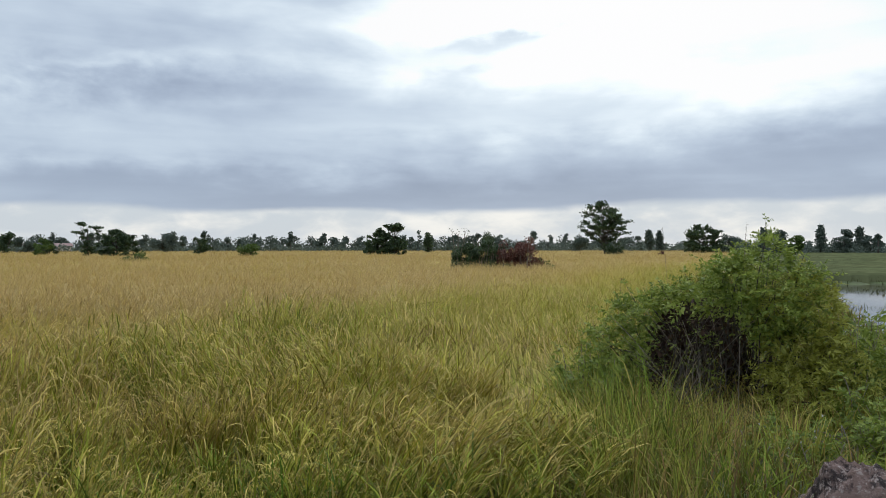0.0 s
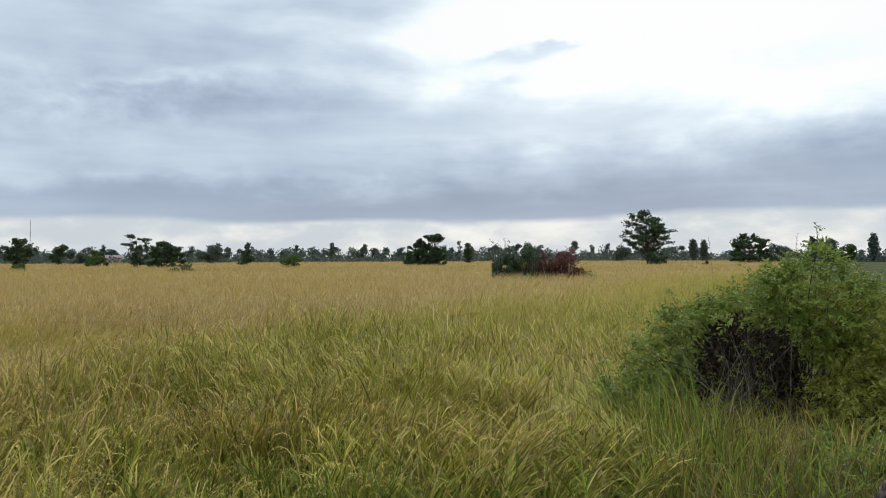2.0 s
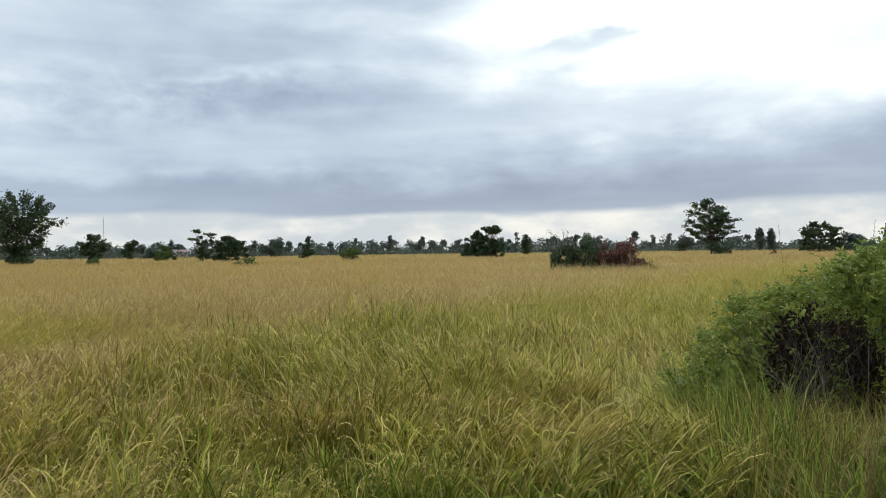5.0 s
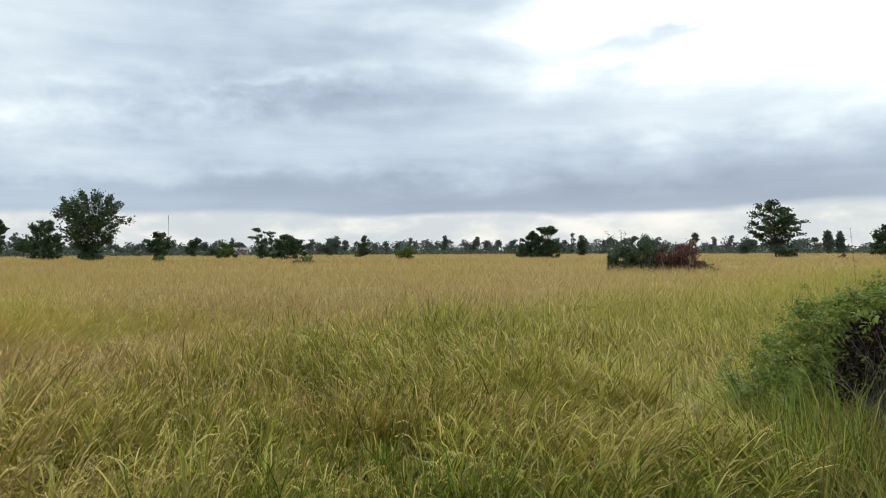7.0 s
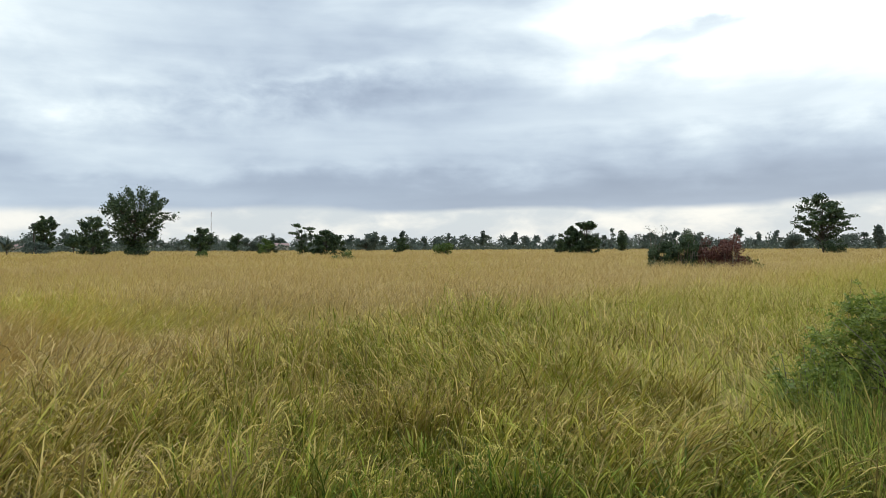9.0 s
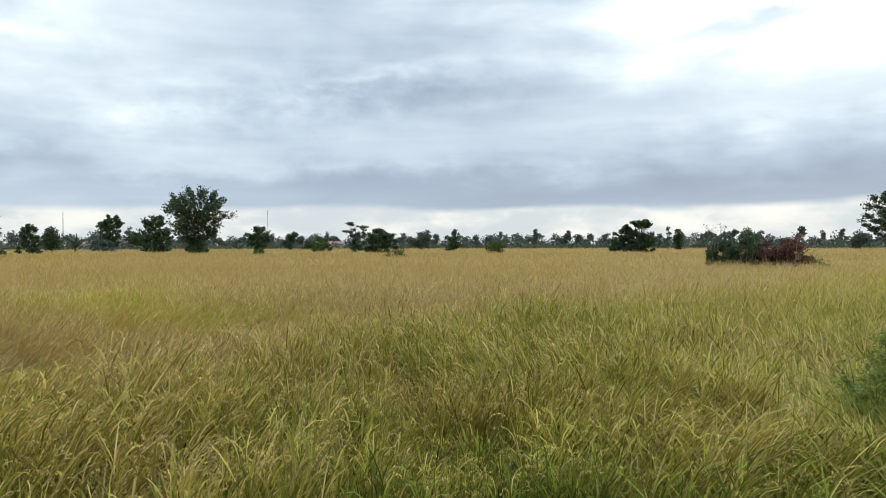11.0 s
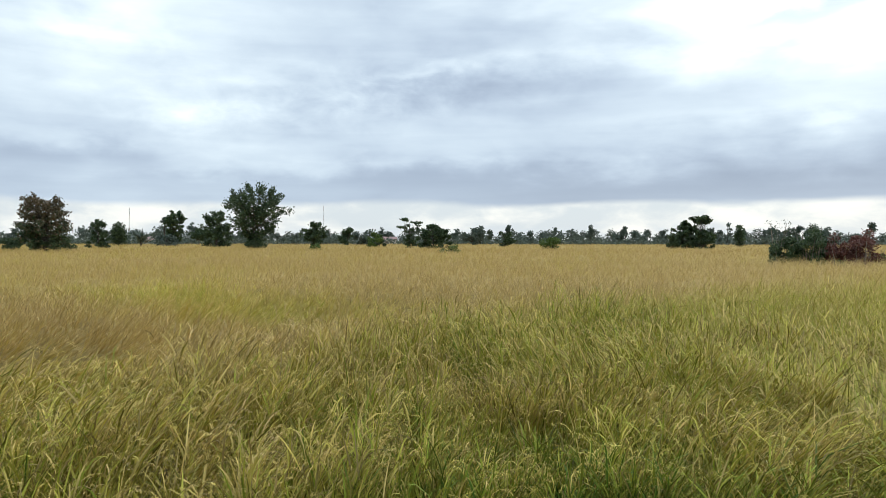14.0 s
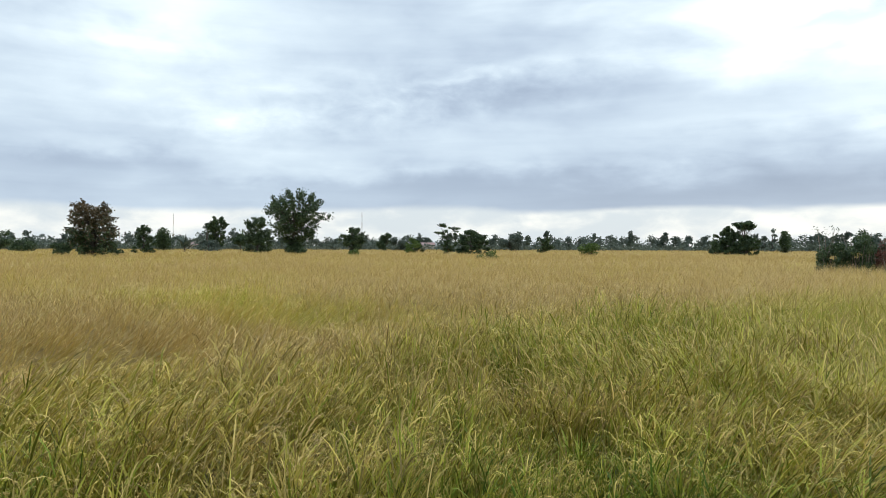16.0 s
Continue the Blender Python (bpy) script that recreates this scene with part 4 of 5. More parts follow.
def box(name, size, at, mat, parent):
    bm = bmesh.new()
    bmesh.ops.create_cube(bm, size=1.0)
    bmesh.ops.scale(bm, vec=size, verts=bm.verts)
    bmesh.ops.bevel(bm, geom=bm.edges[:], offset=min(size) * 0.06, segments=1, affect="EDGES")
    bmesh.ops.translate(bm, vec=at, verts=bm.verts)
    me = bpy.data.meshes.new(name)
    bm.to_mesh(me)
    bm.free()
    me.materials.append(mat)
    ob = new(name, me)
    ob.parent = parent
    return ob


def plain(name, colour, rough=0.8, vary=0.25, scale=3.0):
    m, N = material(name)
    n = N.noise(N.add("ShaderNodeTexCoord").outputs["Object"], scale, 5)
    dark = tuple(c * (1 - vary) for c in colour)
    finish(N, N.add("ShaderNodeBsdfPrincipled", {"Base Color": N.mix(n, (*dark, 1), (*colour, 1)), "Roughness": rough}).outputs[0])
    return m


M_WALL, M_ROOF, M_DOOR = plain("house_plaster", (0.62, 0.56, 0.5)), plain("house_roof_sheet", (0.34, 0.2, 0.17), 0.5), plain("house_wood", (0.16, 0.11, 0.07))


def farm_house():
    base = new("house")
    for sx, sy, x, y in ((6, 0.15, 0, -2.4), (6, 0.15, 0, 2.4), (0.15, 4.65, -2.92, 0), (0.15, 4.65, 2.92, 0)):
        box("wall", (sx, sy, 2.6), (x, y, 1.3), M_WALL, base)
    bm = bmesh.new()
    v = [bm.verts.new(p) for p in ((-3.5, -3, 2.5), (3.5, -3, 2.5), (3.5, 3, 2.5), (-3.5, 3, 2.5), (-3.3, 0, 4.0), (3.3, 0, 4.0))]
    for f in ((0, 1, 5, 4), (2, 3, 4, 5), (0, 4, 3), (1, 2, 5), (3, 2, 1, 0)):
        bm.faces.new([v[i] for i in f])
    me = bpy.data.meshes.new("roof")
    bm.to_mesh(me)
    bm.free()
    me.materials.append(M_ROOF)
    new("roof", me).parent = base
    box("door", (0.9, 0.08, 2.0), (0.8, -2.52, 1.0), M_DOOR, base)
    box("window", (1.0, 0.08, 0.9), (-1.3, -2.52, 1.5), M_DOOR, base)
    return base


for az, d, turn in ((46.3, 318, 40), (28.15, 322, 25)):
    tagged(at_bearing(farm_house(), az, d, turn), "small pale farmhouse with a rusty sheet roof among trees", "house", "farmhouses")


# ---------------------------------------------------------------- thicket in the rice, half of it withered
def thicket():
    rng = np.random.default_rng(31)
    base = new("thicket")
    green, red, wood, fringe = Soup(), Soup(), Soup(), Soup()
    # x along the thicket, from its green end; y away from the bank
    def mass(soup, x0, x1, h0, h1, count, lobes, leaf, spread=1.1):
        c = np.stack([rng.uniform(x0, x1, lobes), rng.normal(0, spread, lobes), rng.uniform(0.25, 1, lobes)], -1)
        c[:, 2] *= h0 + (h1 - h0) * (0.5 + 0.5 * np.sin(2.3 * c[:, 0] + 1.2 + 0.6 * rng.normal(size=lobes)))
        c[:, 2] *= 0.50 + 0.50 * np.sin(np.pi * np.clip((c[:, 0] - x0 + 0.25) / (x1 - x0 + 0.5), 0, 1)) * rng.uniform(0.60, 1.18, lobes)
        rad = rng.uniform(0.16, 0.42, lobes)
        at = c[(i := rng.integers(0, lobes, count))] + ellipsoid_points(rng, count, 0.3) * rad[i][:, None]
        at[:, 2] = np.abs(at[:, 2])
        leaves(soup, at, rng.uniform(0.6, 1.4, count) * leaf, rng, 0.6)
        for p in c:
            u = np.linspace(0, 1, 5)[:, None]
            foot = np.array((p[0] * 0.8 + 0.2 * (x0 + x1) / 2, p[1] * 0.5, 0))
            tube(wood, foot * (1 - u) + p * u + np.sin(u * 3.14) * rng.normal(0, 0.1, 3), 0.03 * (1.15 - u[:, 0]) + 0.006, 5)
    mass(green, 0.1, 3.9, 2.1, 3.3, 17000, 110, 0.13)
    mass(green, 0.2, 0.9, 2.6, 3.2, 500, 8, 0.12, 0.4)
    mass(red, 3.3, 5.9, 1.9, 3.2, 12500, 90, 0.115)
    mass(red, 5.2, 6.5, 1.0, 1.8, 1100, 16, 0.12, 0.6)
    mass(fringe, 5.9, 7.1, 0.8, 1.7, 420, 12, 0.17, 0.4)
    for k in range(46):
        x, y = rng.uniform(0.3, 6.3), rng.normal(0, 0.7)
        h = rng.uniform(1.8, 3.1) * (1.0 if x < 4.6 else 0.62)
        u = np.linspace(0, 1, 6)[:, None]
        tube(wood, np.array((x, y, 0)) * (1 - u) + np.array((x + rng.normal(0, 0.5), y + rng.normal(0, 0.4), h)) * u + np.sin(u * 3.14) * rng.normal(0, 0.12, 3), 0.022 * (1.2 - u[:, 0]) + 0.004, 5)
    for k in range(6):  # thin leader shoots at the green end
        x, y, h = rng.uniform(0.2, 0.9), rng.normal(0, 0.25), rng.uniform(2.9, 4.0)
        u = np.linspace(0, 1, 6)[:, None]
        line = np.array((x, y, 1.0)) * (1 - u) + np.array((x + rng.normal(0, 0.25), y, h)) * u
        tube(wood, line, 0.016 * (1.2 - u[:, 0]) + 0.005, 5)
        n = 40
        leaves(green, line[rng.integers(2, 6, n)] + rng.normal(0, 0.13, (n, 3)), rng.uniform(0.06, 0.13, n), rng, 0.6)
    wood.build("stem", M_TWIG, base)
    tagged(green.build("green_leaves", M_TREE, base), "dark green leaves")
    tagged(red.build("withered_leaves", M_RED, base), "withered reddish-brown leaves")
    tagged(fringe.build("yellow_leaves", M_TREE_LIGHT, base), "sparse yellow-green leaves")
    return base


ob = thicket()
x, y = bearing(-0.75, 50)
ob.matrix_basis = pose(x, y, float(land(x, y)), 0, 0, -4)
tagged(ob, "tangled thicket in the rice, half green, half withered reddish brown", "thicket")


# ---------------------------------------------------------------- the bank: shrub, weeds, stone
FWD, RGT = np.array((0.39, 0.92, 0)), np.array((0.92, -0.39, 0))
SHRUB_AT = np.array((3.25, 7.75, 0.0))


def local(s, f, z):
    eye = np.array((0, 0, 2.15))
    return eye + 0.9 * (SHRUB_AT - eye + np.multiply.outer(np.asarray(s, float), RGT) + np.multiply.outer(np.asarray(f, float), FWD) + np.multiply.outer(np.asarray(z, float), np.array((0, 0, 1.0))))


def hollow(s, f, z):
    """The bare, shaded gap in the shrub's near flank."""
    return (((s + 0.46) / 0.60) ** 2 + ((z - 0.74) / 0.80) ** 2 + 0.20 * np.sin(9 * s + 4 * z) + 0.18 * np.sin(13 * z - 6 * s + 5 * f) < 1.0) & (f < 0.95)


def sprays(soup, wood, at, d, length, leaf, count, rng, slim=0.5, droop=0.35):
    """Leafy shoots: each an arching twig from a point, with leaves set to both sides of it."""
    k = len(at)
    d = d / np.linalg.norm(d, axis=1)[:, None]
    down = np.array((0, 0, -1.0))
    u = np.linspace(0.1, 1.0, count)[None, :, None]
    L = length[:, None, None]
    p = at[:, None] + d[:, None] * L * u + down * L * droop * u ** 2
    side = np.cross(d, rng.normal(size=(k, 3)) * 0.5 + (0, 0, 1.0))
    side /= np.linalg.norm(side, axis=1)[:, None] + 1e-9
    sign = np.where(np.arange(count) % 2, 1.0, -1.0)[None, :, None]
    way = 0.55 * d[:, None] + 0.85 * sign * side[:, None] + 0.15 * down + 0.30 * rng.normal(size=(k, count, 3))
    way /= np.linalg.norm(way, axis=2)[..., None]
    e = np.cross(way, rng.normal(size=(k, count, 3)) * 0.45 + (0, 0, 1.0))
    e /= np.linalg.norm(e, axis=2)[..., None] + 1e-9
    n = np.cross(e, way)
    size = (leaf[:, None] * rng.uniform(0.7, 1.25, (k, count)) * (1.1 - 0.5 * u[..., 0] ** 2))[..., None]
    w = size * slim * 0.5
    quad = np.stack([p, p + way * size * 0.45 + e * w + n * w * 0.3, p + way * size - n * size * 0.12, p + way * size * 0.45 - e * w + n * w * 0.3], 2)
    soup.add(quad.reshape(-1, 4, 3), [(0, 1, 2), (0, 2, 3)])
    for i in range(0, k, 5):
        q = np.linspace(0, 1, 4)[:, None]
        tube(wood, at[i] + d[i] * length[i] * q + down * length[i] * droop * q ** 2, 0.0022 * (1.3 - q[:, 0]), 3)


def shrub():
    rng = np.random.default_rng(41)
    base = new("shrub")
    green, fine, dry, wood, pale = Soup(), Soup(), Soup(), Soup(), Soup()
    masses = (  # across, along, height, radius across, radius up, shoots, narrow-leaved or not
        (0.22, 0.0, 1.66, 0.50, 0.50, 480, 0), (-0.32, 0.12, 1.52, 0.46, 0.20, 230, 0), (0.05, 0.5, 1.72, 0.45, 0.36, 150, 0),
        (-0.85, 0.35, 1.42, 0.36, 0.18, 130, 0), (-1.22, 0.6, 1.30, 0.36, 0.16, 100, 0),
        (-1.36, 0.5, 0.90, 0.32, 0.28, 110, 0),
        (0.60, 0.1, 1.42, 0.36, 0.46, 260, 1), (0.72, -0.40, 0.62, 0.42, 0.32, 220, 1), (0.92, 0.0, 0.78, 0.32, 0.34, 150, 1), (0.35, -0.25, 0.58, 0.28, 0.26, 90, 1),
        (0.66, -0.05, 1.00, 0.34, 0.34, 130, 1), (1.25, 0.1, 0.55, 0.30, 0.26, 70, 0), (0.25, 0.9, 1.3, 0.5, 0.5, 140, 0), (-0.4, 1.05, 0.95, 0.8, 0.50, 220, 0))
    for s0, f0, z0, rs, rz, count, thin in masses:
        q = ellipsoid_points(rng, count, 0.70)
        q[:, 2] = np.maximum(q[:, 2], -0.75)
        lump = 1 + 0.22 * np.sin(5.0 * q[:, 0] + 3 * s0) * np.sin(6.0 * q[:, 2] + 2 * z0) + 0.15 * np.sin(11 * q[:, 0] + 9 * q[:, 2])
        s, f, z = s0 + q[:, 0] * rs * lump, f0 + q[:, 1] * rs * 0.9 * lump, np.maximum(z0 + q[:, 2] * rz * lump, 0.42)
        keep = ~hollow(s, f, z)
        s, f, z, q = s[keep], f[keep], z[keep], q[keep]
        n = len(s)
        d = np.multiply.outer(q[:, 0], RGT) + np.multiply.outer(q[:, 1], FWD) + rng.normal(0, 0.35, (n, 3))
        d[:, 2] += 0.8 * q[:, 2] + 0.30
        if thin:
            sprays(fine, wood, local(s, f, z), d, rng.uniform(0.12, 0.24, n), rng.uniform(0.045, 0.080, n), 12, rng, 0.32, 0.5)
        else:
            sprays(green, wood, local(s, f, z), d, rng.uniform(0.10, 0.24, n), rng.uniform(0.036, 0.068, n), 13, rng, 0.52, 0.3)
        for k in range(0, n, 30):
            u = np.linspace(0, 1, 6)[:, None]
            a, b = local(s0 * 0.6, f0 + 0.5, 0.5), local(s[k], f[k], z[k])
            tube(wood, a * (1 - u) + b * u + np.sin(u * 3.14) * rng.normal(0, 0.09, 3), 0.007 * (1.2 - u[:, 0]) + 0.0015, 5)
    # inside: crossing twigs, and dead leaves whose dark colour adds to the shade
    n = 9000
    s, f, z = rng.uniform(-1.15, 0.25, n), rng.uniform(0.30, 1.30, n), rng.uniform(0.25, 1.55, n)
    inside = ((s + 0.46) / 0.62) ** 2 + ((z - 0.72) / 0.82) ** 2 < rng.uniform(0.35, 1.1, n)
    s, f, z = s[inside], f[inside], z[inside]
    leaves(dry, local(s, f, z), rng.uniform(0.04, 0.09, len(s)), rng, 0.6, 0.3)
    for k in range(110):
        s0, s1 = rng.normal(-0.46, 0.26, 2)
        a, b = local(s0, rng.uniform(-0.1, 0.5), 0.25), local(s1 + rng.normal(0, 0.25), rng.uniform(-0.25, 0.5), rng.uniform(0.6, 1.55))
        u = np.linspace(0, 1, 6)[:, None]
        tube(pale if k % 3 == 0 else wood, a * (1 - u) + b * u + np.sin(u * 3.14) * rng.normal(0, 0.11, 3), 0.0030 * (1.2 - u[:, 0]) + 0.0013, 4)
    n = 55  # a few leafy shoots across the gap
    s, f, z = rng.normal(-0.40, 0.24, n), rng.uniform(-0.15, 0.25, n), rng.uniform(0.45, 1.25, n)
    sprays(green, wood, local(s, f, z), rng.normal(size=(n, 3)) + (0, 0, 0.3), rng.uniform(0.08, 0.18, n), rng.uniform(0.03, 0.05, n), 8, rng, 0.55, 0.4)
    # leader shoots over the top
    for s, f, h in ((0.24, 0.0, 2.44), (0.31, 0.05, 2.28), (0.05, 0.1, 2.22), (-0.25, 0.2, 2.02), (0.62, 0.1, 2.05), (-0.05, -0.1, 2.16), (0.42, 0.1, 2.18), (-0.6, 0.2, 1.86), (-0.9, 0.3, 1.75), (0.8, 0.1, 1.95), (-1.3, 0.4, 1.72)):
        u = np.linspace(0, 1, 6)[:, None]
        line = local(s * 0.8, f, 1.4) * (1 - u) + local(s, f, h) * u + np.sin(u * 3.14) * rng.normal(0, 0.05, 3)
        tube(wood, line, 0.003 * (1.2 - u[:, 0]) + 0.001, 4)
        at = line[2:].repeat(3, 0)
        sprays(green, wood, at, rng.normal(size=(len(at), 3)) * 0.6 + (0, 0, 0.5), rng.uniform(0.05, 0.12, len(at)), rng.uniform(0.03, 0.055, len(at)), 6, rng, 0.5, 0.3)
    tagged(wood.build("stem", M_BARK, base), "tangle of dark stems and twigs", kind="stuff")
    tagged(pale.build("twig", M_TWIG, base), "bare pale twigs", kind="stuff")
    tagged(dry.build("shade_dark_dead_leaves", M_DRY_DARK, base), "brown dead leaves, coloured dark for the hollow's shade")
    tagged(green.build("leaves", M_BUSH, base), "small fresh green leaves")
    tagged(fine.build("narrow_leaves", M_FINE, base), "fine narrow olive-green leaves")
    return tagged(base, "dense green leafy shrub with a bare twiggy hollow", "shrub")


shrub()


M_PETAL = leaf_material("white_petals", [(0.1, (0.55, 0.54, 0.50)), (0.9, (0.80, 0.79, 0.74))], 0.3, 0.6, 5.0)


def weed_clump(at, radius, height, count, seed, size=0.06, slim=0.45):
    """A leafy broad-leaved weed: stems, each with its leafy shoots."""
    rng = np.random.default_rng(seed)
    base = new("weed")
    for k in range(9):
        stem, green = Soup(), Soup()
        a, r = rng.uniform(0, 6.28), radius * rng.random() ** 0.5
        u = np.linspace(0, 1, 6)[:, None]
        tip = np.array((r * math.cos(a), r * math.sin(a), height * rng.uniform(0.55, 1.05)))
        foot = np.array((0.3 * tip[0], 0.3 * tip[1], 0.0))
        tube(stem, foot * (1 - u) + tip * u + np.sin(u * 3.14) * rng.normal(0, 0.04, 3), 0.005 * (1.2 - u[:, 0]) + 0.0015, 4)
        n = max(count // 90, 4)
        v = rng.random(n)[:, None] ** 0.7
        d = rng.normal(size=(n, 3)) + (math.cos(a) * 0.5, math.sin(a) * 0.5, 0.5)
        sprays(green, stem, foot * (1 - v) + tip * v, d, rng.uniform(0.10, 0.22, n) * (0.5 + size * 10), rng.uniform(0.8, 1.3, n) * size, 9, rng, slim, 0.35)
        part = stem.build("stem", M_TWIG, base)
        tagged(green.build("leaves", M_BUSH, part), kind="stuff")
        if height < 0.35 and k < 2:
            bloom = Soup()
            leaves(bloom, np.repeat(tip[None], 7, 0) + (0, 0, 0.01), np.full(7, 0.012), rng, 0.9, -0.6)
            tagged(bloom.build("flower", M_PETAL, part), "tiny white flower")
    base.matrix_basis = pose(at[0], at[1], float(land(at[0], at[1])) - 0.01)
    return base


for x, y, r, h, c, size in (
        (4.1, 6.5, 0.45, 0.7, 1300, 0.06), (3.6, 5.6, 0.4, 0.5, 1100, 0.055), (4.6, 7.6, 0.5, 0.7, 1000, 0.06), (4.3, 5.6, 0.45, 0.65, 1200, 0.06), (3.1, 4.9, 0.3, 0.32, 900, 0.05),
        (5.3, 8.9, 0.5, 0.6, 600, 0.07), (3.0, 10.5, 0.6, 0.9, 700, 0.07), (2.6, 9.6, 0.5, 0.8, 600, 0.07), (4.4, 12.5, 0.7, 1.0, 700, 0.08), (6.0, 11.0, 0.6, 0.6, 600, 0.07), (3.75, 4.9, 0.35, 0.45, 900, 0.055),
        (5.6, 15.0, 0.8, 1.0, 600, 0.1), (3.85, 6.7, 0.30, 1.00, 900, 0.09), (4.05, 7.0, 0.28, 0.95, 800, 0.09), (2.1, 8.5, 0.4, 1.10, 1500, 0.075), (1.80, 7.7, 0.35, 0.95, 1300, 0.075), (1.62, 7.3, 0.35, 1.15, 1700, 0.065), (1.95, 8.3, 0.4, 1.2, 1700, 0.065), (1.48, 7.9, 0.35, 1.15, 1400, 0.065),
        (2.3, 5.2, 0.3, 0.22, 520, 0.045), (2.8, 5.5, 0.35, 0.26, 560, 0.045), (2.6, 4.9, 0.3, 0.2, 500, 0.045), (3.2, 6.0, 0.35, 0.28, 560, 0.05), (2.0, 5.9, 0.3, 0.22, 420, 0.04), (3.05, 5.2, 0.35, 0.22, 560, 0.045), (2.4, 6.3, 0.3, 0.20, 420, 0.04),
        (3.4, 5.4, 0.35, 0.30, 700, 0.05), (3.9, 5.9, 0.4, 0.45, 900, 0.055), (3.35, 4.55, 0.3, 0.30, 700, 0.05), (3.0, 4.5, 0.3, 0.22, 600, 0.045), (3.6, 6.2, 0.35, 0.5, 700, 0.055)):
    tagged(weed_clump((x, y), r, h, c, int(x * 100 + y), size, 0.34 if size > 0.08 else 0.48), "leafy green weed on the field bank", "weed", "weeds on the bank")


def build_bank_grass():
    rng = np.random.default_rng(51)
    soup = Soup()
    for r0, r1, density, wide in ((2.0, 5.0, 480, 1.0), (5.0, 9.0, 460, 1.0), (9.0, 18.0, 170, 1.7), (18.0, 45.0, 45, 3.2)):
        x, y = scatter(r0, r1, -48, 12, density, rng)
        s = across(x, y)
        keep = (s > -1.5 - 0.10 * np.clip(y - 4, 0, 14)) & (s < 2.1 + 0.02 * y) & (y > 1.2) & (vnoise(x, y, 0.22) + 0.4 * rng.random(len(x)) > 0.42)
        x, y, s = x[keep], y[keep], s[keep]
        n = len(x)
        tuft = np.exp(-(((x - 1.55) / 0.45) ** 2 + ((y - 5.7) / 0.8) ** 2)) + 0.4 * np.exp(-(((x - 1.8) / 0.4) ** 2 + ((y - 6.4) / 0.4) ** 2))
        crest = 1 - sstep(np.abs(s - 0.3), 0.3, 1.3)
        trodden = np.exp(-(((x - 2.55) / 0.5) ** 2 + ((y - 6.4) / 0.9) ** 2))
        tall = 0.17 + 0.26 * sstep(-s, 0.2, 1.3) + 0.45 * tuft + 0.28 * (vnoise(x, y, 0.45) - 0.2) - 0.04 * crest + 0.01 * y - 0.20 * trodden
        length = np.maximum(tall, 0.10) * rng.uniform(0.7, 1.5, n)
        brown = np.exp(-(((x - 2.5) / 0.55) ** 2 + ((y - 6.0) / 1.0) ** 2))
        g = np.clip(0.66 + 0.26 * tuft + rng.normal(0, 0.15, n) + 0.5 * (vnoise(x, y, 0.7) - 0.5) - 0.40 * brown, 0, 1)
        g = np.where(rng.random(n) < 0.14 + 0.22 * brown + 0.25 * vnoise(x, y, 0.5) ** 2, rng.uniform(0, 0.35, n), g)
        tone = np.stack([g, rng.random(n) * 0.74, np.zeros(n), np.ones(n)], -1)
        t0 = np.abs(rng.normal(0.15, 0.25, n))
        arc_ribbon(soup, np.stack([x, y, land(x, y) - 0.01], -1), length, rng.uniform(0, 6.28, n), t0, t0 + rng.uniform(0.2, 1.9, n), 1.5, rng.uniform(0.007, 0.0155, n) * wide, np.pi / 2 + rng.normal(0, 0.6, n), tone, 3)
    tagged(soup.build("bank_grass", M_WEED), "tangled green and dry grass on the field bank", "grass", kind="stuff")


build_bank_grass()


def grass_tuft(at, blades, reach, mat, tone_range, seed, width=(0.007, 0.015), lean=0.22):
    """A tuft of long blades from one root."""
    rng = np.random.default_rng(seed)
    soup, n = Soup(), blades
    a, q = rng.uniform(0, 6.28, n), rng.random(n) ** 0.5
    root = np.stack([0.22 * q * np.cos(a), 0.22 * q * np.sin(a), np.zeros(n)], -1)
    tone = np.stack([rng.uniform(*tone_range, n), 0.15 + 0.85 * rng.random(n), np.zeros(n), np.ones(n)], -1)
    t0 = np.abs(rng.normal(lean * 0.5, lean * 0.6, n))
    t1 = t0 + np.where(rng.random(n) < 0.45, rng.uniform(0.9, 2.2, n), rng.uniform(0.1, 0.9, n))
    arc_ribbon(soup, root, rng.uniform(0.45, 1.0, n) * reach, a + rng.normal(0, 0.6, n), t0, t1, 1.8, rng.uniform(*width, n), np.pi / 2 + rng.normal(0, 0.5, n), tone, 5)
    ob = soup.build("grass_tuft", mat)
    ob.matrix_basis = pose(at[0], at[1], float(land(at[0], at[1])) - 0.01)
    return ob


for i, (x, y, n, reach) in enumerate(((1.34, 5.5, 110, 1.1), (1.58, 5.9, 130, 1.15), (1.74, 6.4, 140, 1.1), (1.58, 5.2, 90, 0.95), (1.20, 5.0, 90, 1.0), (1.92, 6.9, 120, 0.9), (1.72, 7.2, 130, 1.05), (1.45, 6.6, 130, 1.15), (1.75, 7.6, 90, 1.05), (1.35, 7.4, 100, 1.15), (1.6, 7.9, 90, 1.1), (3.35, 5.95, 90, 0.5), (3.55, 6.3, 90, 0.55), (3.8, 6.0, 90, 0.5), (1.45, 7.0, 110, 1.2), (1.65, 8.0, 120, 1.25), (1.9, 7.5, 90, 1.05), (1.3, 6.2, 100, 1.1), (2.2, 5.6, 90, 0.5), (2.6, 5.2, 90, 0.45), (2.9, 5.9, 80, 0.45))):
    tagged(grass_tuft((x, y), n, reach, M_WEED, (0.28, 0.80), 70 + i, (0.009, 0.017), 0.20), "tall bright green grass tuft on the bank", "grass tuft", "green grass tufts")
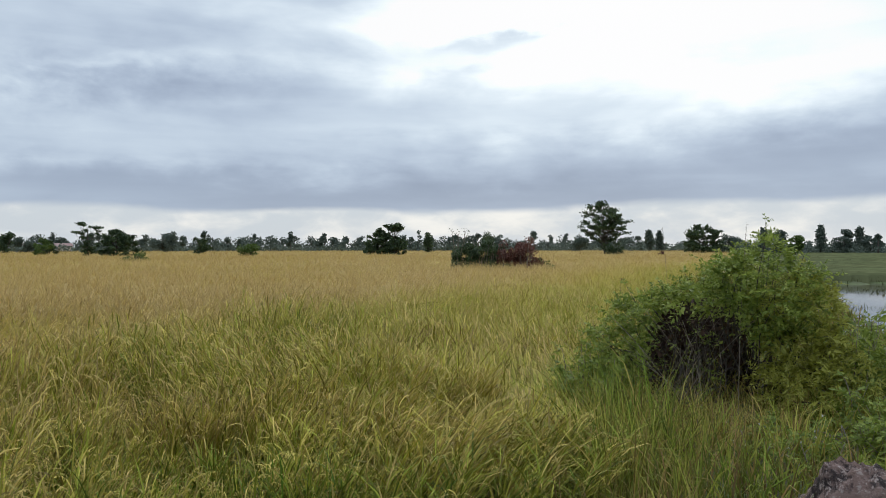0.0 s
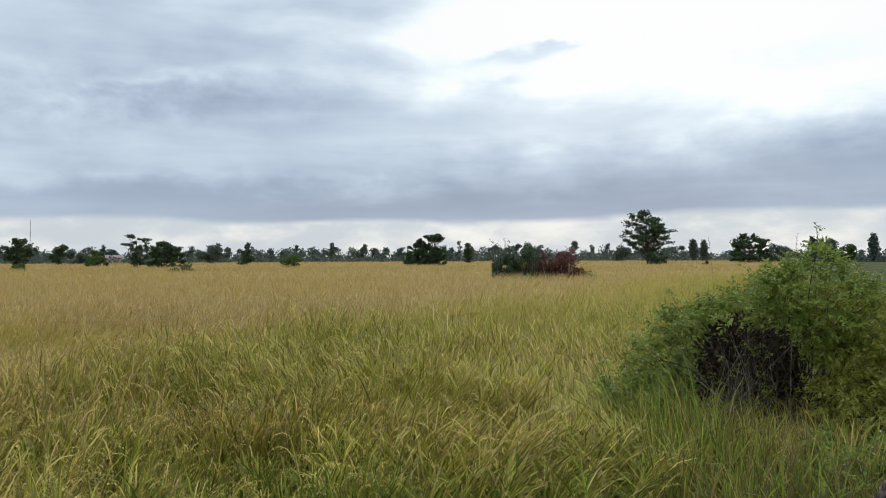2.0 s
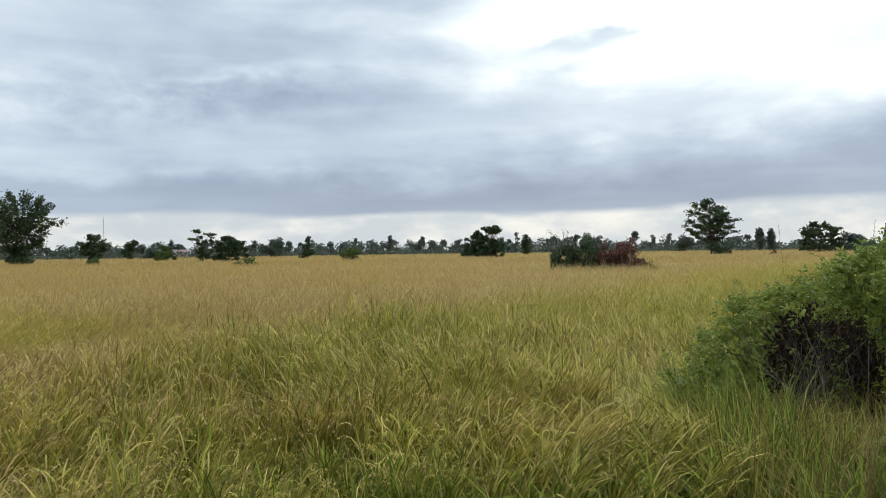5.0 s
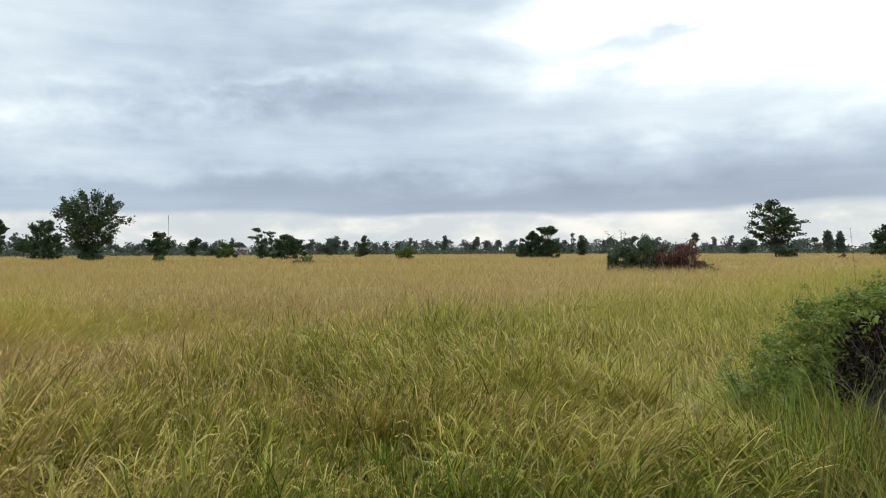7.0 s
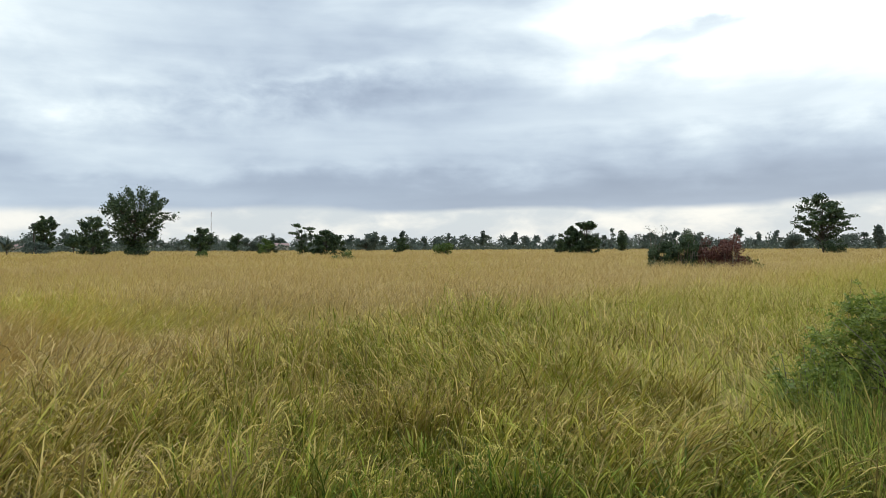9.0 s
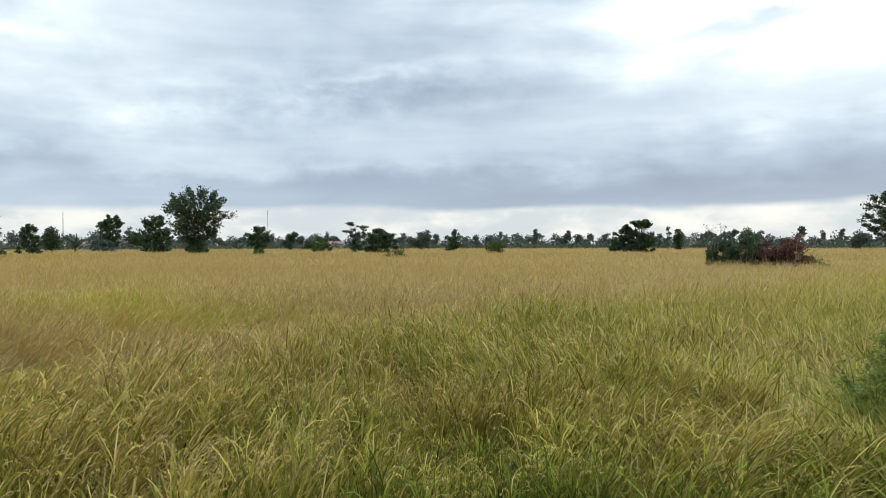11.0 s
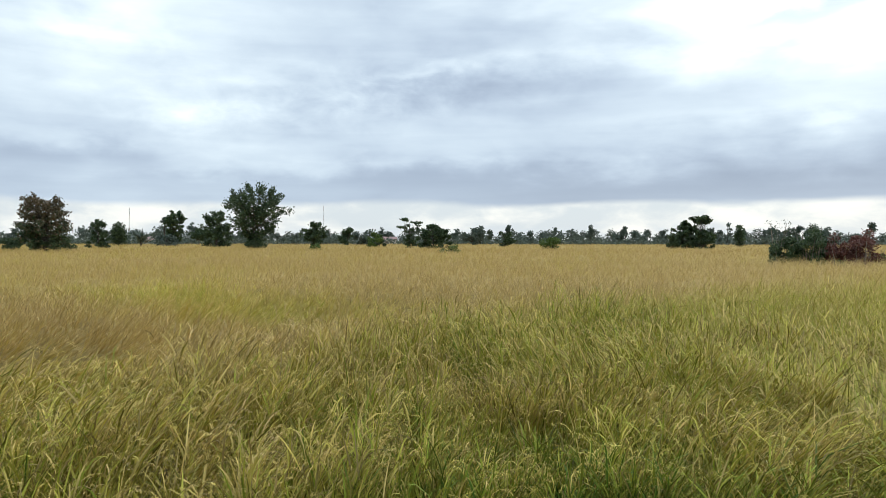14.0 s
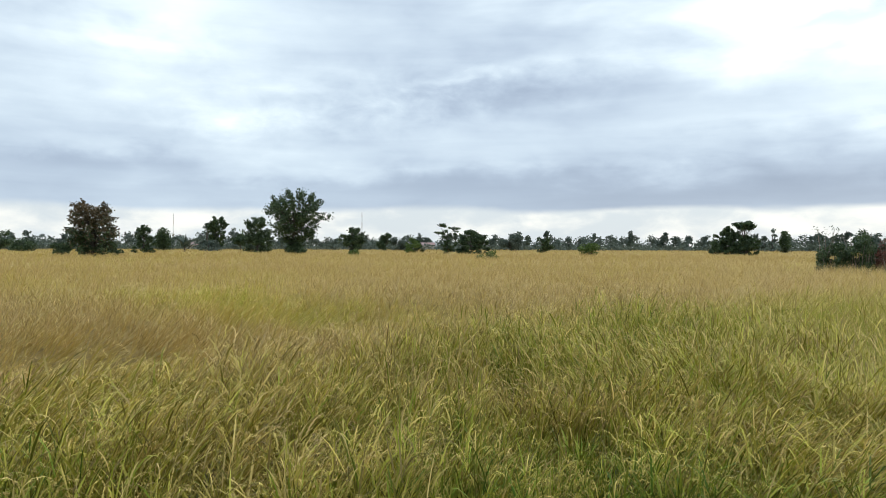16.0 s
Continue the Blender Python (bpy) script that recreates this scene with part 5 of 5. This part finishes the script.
for i, (x, y, n, reach) in enumerate(((2.3, 6.0, 30, 0.45), (1.85, 5.95, 60, 0.85), (2.75, 6.1, 30, 0.45), (2.05, 5.4, 60, 0.75), (2.5, 5.5, 50, 0.6), (1.95, 5.6, 60, 0.6), (2.45, 6.5, 40, 0.40), (2.9, 6.7, 40, 0.40), (2.2, 5.0, 60, 0.5), (2.7, 5.7, 60, 0.5), (3.3, 6.4, 60, 0.55), (1.75, 4.6, 50, 0.55), (1.3, 4.3, 50, 0.6))):
    tagged(grass_tuft((x, y), n, reach, M_WEED, (0.0, 0.35), 90 + i, (0.003, 0.006), 0.32), "dry brown grass stalks on the bank", "grass tuft", "dry grass tufts")


def reed(az, d, top, seed):
    """A slim bent stalk with a feathery seed head."""
    rng = np.random.default_rng(seed)
    base = new("reed")
    x, y = bearing(az, d)
    z0 = float(land(x, y)) - 0.02
    u = np.linspace(0, 1, 8)
    line = np.stack([0.10 * u ** 2 * rng.choice((-1, 1)), 0.05 * u ** 2, (top - z0) * u], -1)
    stalk, head = Soup(), Soup()
    tube(stalk, line, 0.0028 * (1.3 - u), 5)
    n = 60
    at = line[-2] + (line[-1] - line[-2]) * rng.uniform(-0.3, 1.0, (n, 1))
    leaves(head, at, rng.uniform(0.008, 0.02, n), rng, 0.3)
    stalk.build("stalk", M_TWIG, base)
    head.build("seed_head", M_DRY_DARK, base)
    base.matrix_basis = pose(x, y, z0)
    return base


for az, d, top, seed in ((-17.9, 8.6, 2.38, 1), (-22.6, 7.3, 2.38, 2), (-23.9, 7.6, 2.30, 3), (-13.6, 9.5, 1.75, 4)):
    tagged(reed(az, d, top, seed), "slim dry reed stalk with a seed head", "reed", "reeds on the bank")


def build_young_rice():
    """Short green rice in the flooded fields beyond the bank, and tufts in the water."""
    rng = np.random.default_rng(61)
    soup = Soup()
    for r0, r1, density, wide in ((10.0, 30.0, 14, 1.2), (30.0, 60.0, 7, 2.0), (60.0, 130.0, 2.0, 5), (130.0, 300.0, 0.3, 10)):
        x, y = scatter(r0, r1, -46, -14, density, rng)
        s = across(x, y)
        wet = y < 39
        keep = (s > 1.8) & np.where(wet, vnoise(x, y, 2.5) > 0.76, True)
        x, y = x[keep], y[keep]
        for b in range(3):
            n = len(x)
            g = np.clip(0.40 + 0.25 * (vnoise(x, y, 9) - 0.5) + rng.normal(0, 0.08, n), 0, 1)
            tone = np.stack([g, 0.30 + 0.18 * rng.random(n), np.zeros(n), np.ones(n)], -1)
            root = np.stack([x + rng.normal(0, 0.05, n), y + rng.normal(0, 0.05, n), land(x, y) - 0.02], -1)
            ribbon(soup, root, rng.uniform(0.20, 0.38, n), rng.uniform(0, 6.28, n), np.clip(rng.normal(0.25, 0.15, n), 0, 0.8), rng.uniform(0.1, 0.5, n), rng.uniform(0.010, 0.020, n) * wide, rng.uniform(0.6, 2.5, n), tone, 2)
    tagged(soup.build("young_rice", M_YOUNG), "short green young rice in flooded paddies", "rice", kind="stuff")


build_young_rice()


def build_young_canopy():
    """The closed canopy of the young rice, with the grassy dike along the water."""
    def height(x, y):
        dike = np.exp(-((y - 41.2) / 1.1) ** 2)
        z = land(x, y) + 0.20 + 0.08 * (vnoise(x, y, 0.6) - 0.5) + 0.28 * dike
        return np.where((across(x, y) > 2.2) & (y > 39.4), z, -0.6)
    v, f, n = polar_sheet(np.concatenate([np.arange(39.0, 70, 0.5), np.geomspace(71, 320, 60)]), np.radians(np.linspace(-46, -12, 200)), height)
    x, y = v[:, 0], v[:, 1]
    dike = np.exp(-((y - 41.2) / 1.4) ** 2)
    tone = np.stack([np.clip(0.50 + 0.3 * (vnoise(x, y, 9) - 0.5) + 0.35 * dike, 0, 1), 0.42 + 0.25 * (vnoise(x, y, 0.8) - 0.5) + 0.2 * (vnoise(x, y * 3, 6) - 0.5), 0 * x, 0 * x + 1], -1)
    tagged(mesh_object("young_rice_canopy", v, f, n, M_YOUNG, None, tone), "even green canopy of young rice behind a grassy dike", "rice", kind="stuff")


build_young_canopy()


def boulder():
    m, N = material("weathered_laterite")
    where = N.add("ShaderNodeTexCoord").outputs["Object"]
    n1, n2 = N.noise(where, 8, 7, 0.7), N.noise(where, 30, 6, 0.75)
    col = N.mix(N.smooth(n1, 0.42, 0.58), (0.030, 0.016, 0.014, 1), (0.27, 0.170, 0.140, 1))
    col = N.mix(N.smooth(n2, 0.52, 0.60), col, (0.42, 0.33, 0.29, 1))
    bump = N.add("ShaderNodeBump", {"Strength": 1.0, "Distance": 0.04, "Height": N.math("ADD", n1, n2)})
    finish(N, N.add("ShaderNodeBsdfPrincipled", {"Base Color": col, "Roughness": 0.9, "Normal": bump.outputs[0]}).outputs[0])
    bm = bmesh.new()
    bmesh.ops.create_icosphere(bm, subdivisions=5, radius=1.0)
    for v in bm.verts:
        p = v.co.copy()
        q = 1 + 0.22 * noise.noise(p * 1.3 + Vector((3, 1, 7))) + 0.16 * noise.noise(p * 3.5) + 0.10 * noise.noise(p * 9) + 0.06 * noise.noise(p * 22)
        v.co = Vector((p.x * 0.36 * (1.1 - 0.25 * p.z), p.y * 0.32 * (1.1 - 0.25 * p.z), max(p.z, -0.5) * 0.40)) * q
    for f in bm.faces:
        f.smooth = True
    me = bpy.data.meshes.new("boulder")
    bm.to_mesh(me)
    bm.free()
    me.materials.append(m)
    ob = new("boulder", me)
    x, y = 2.25, 3.80
    ob.matrix_basis = pose(x, y, float(land(x, y)) + 0.0, 0, 0, 30)
    tagged(ob, "rounded reddish-grey weathered stone lying on the grassy bank", "stone")


boulder()
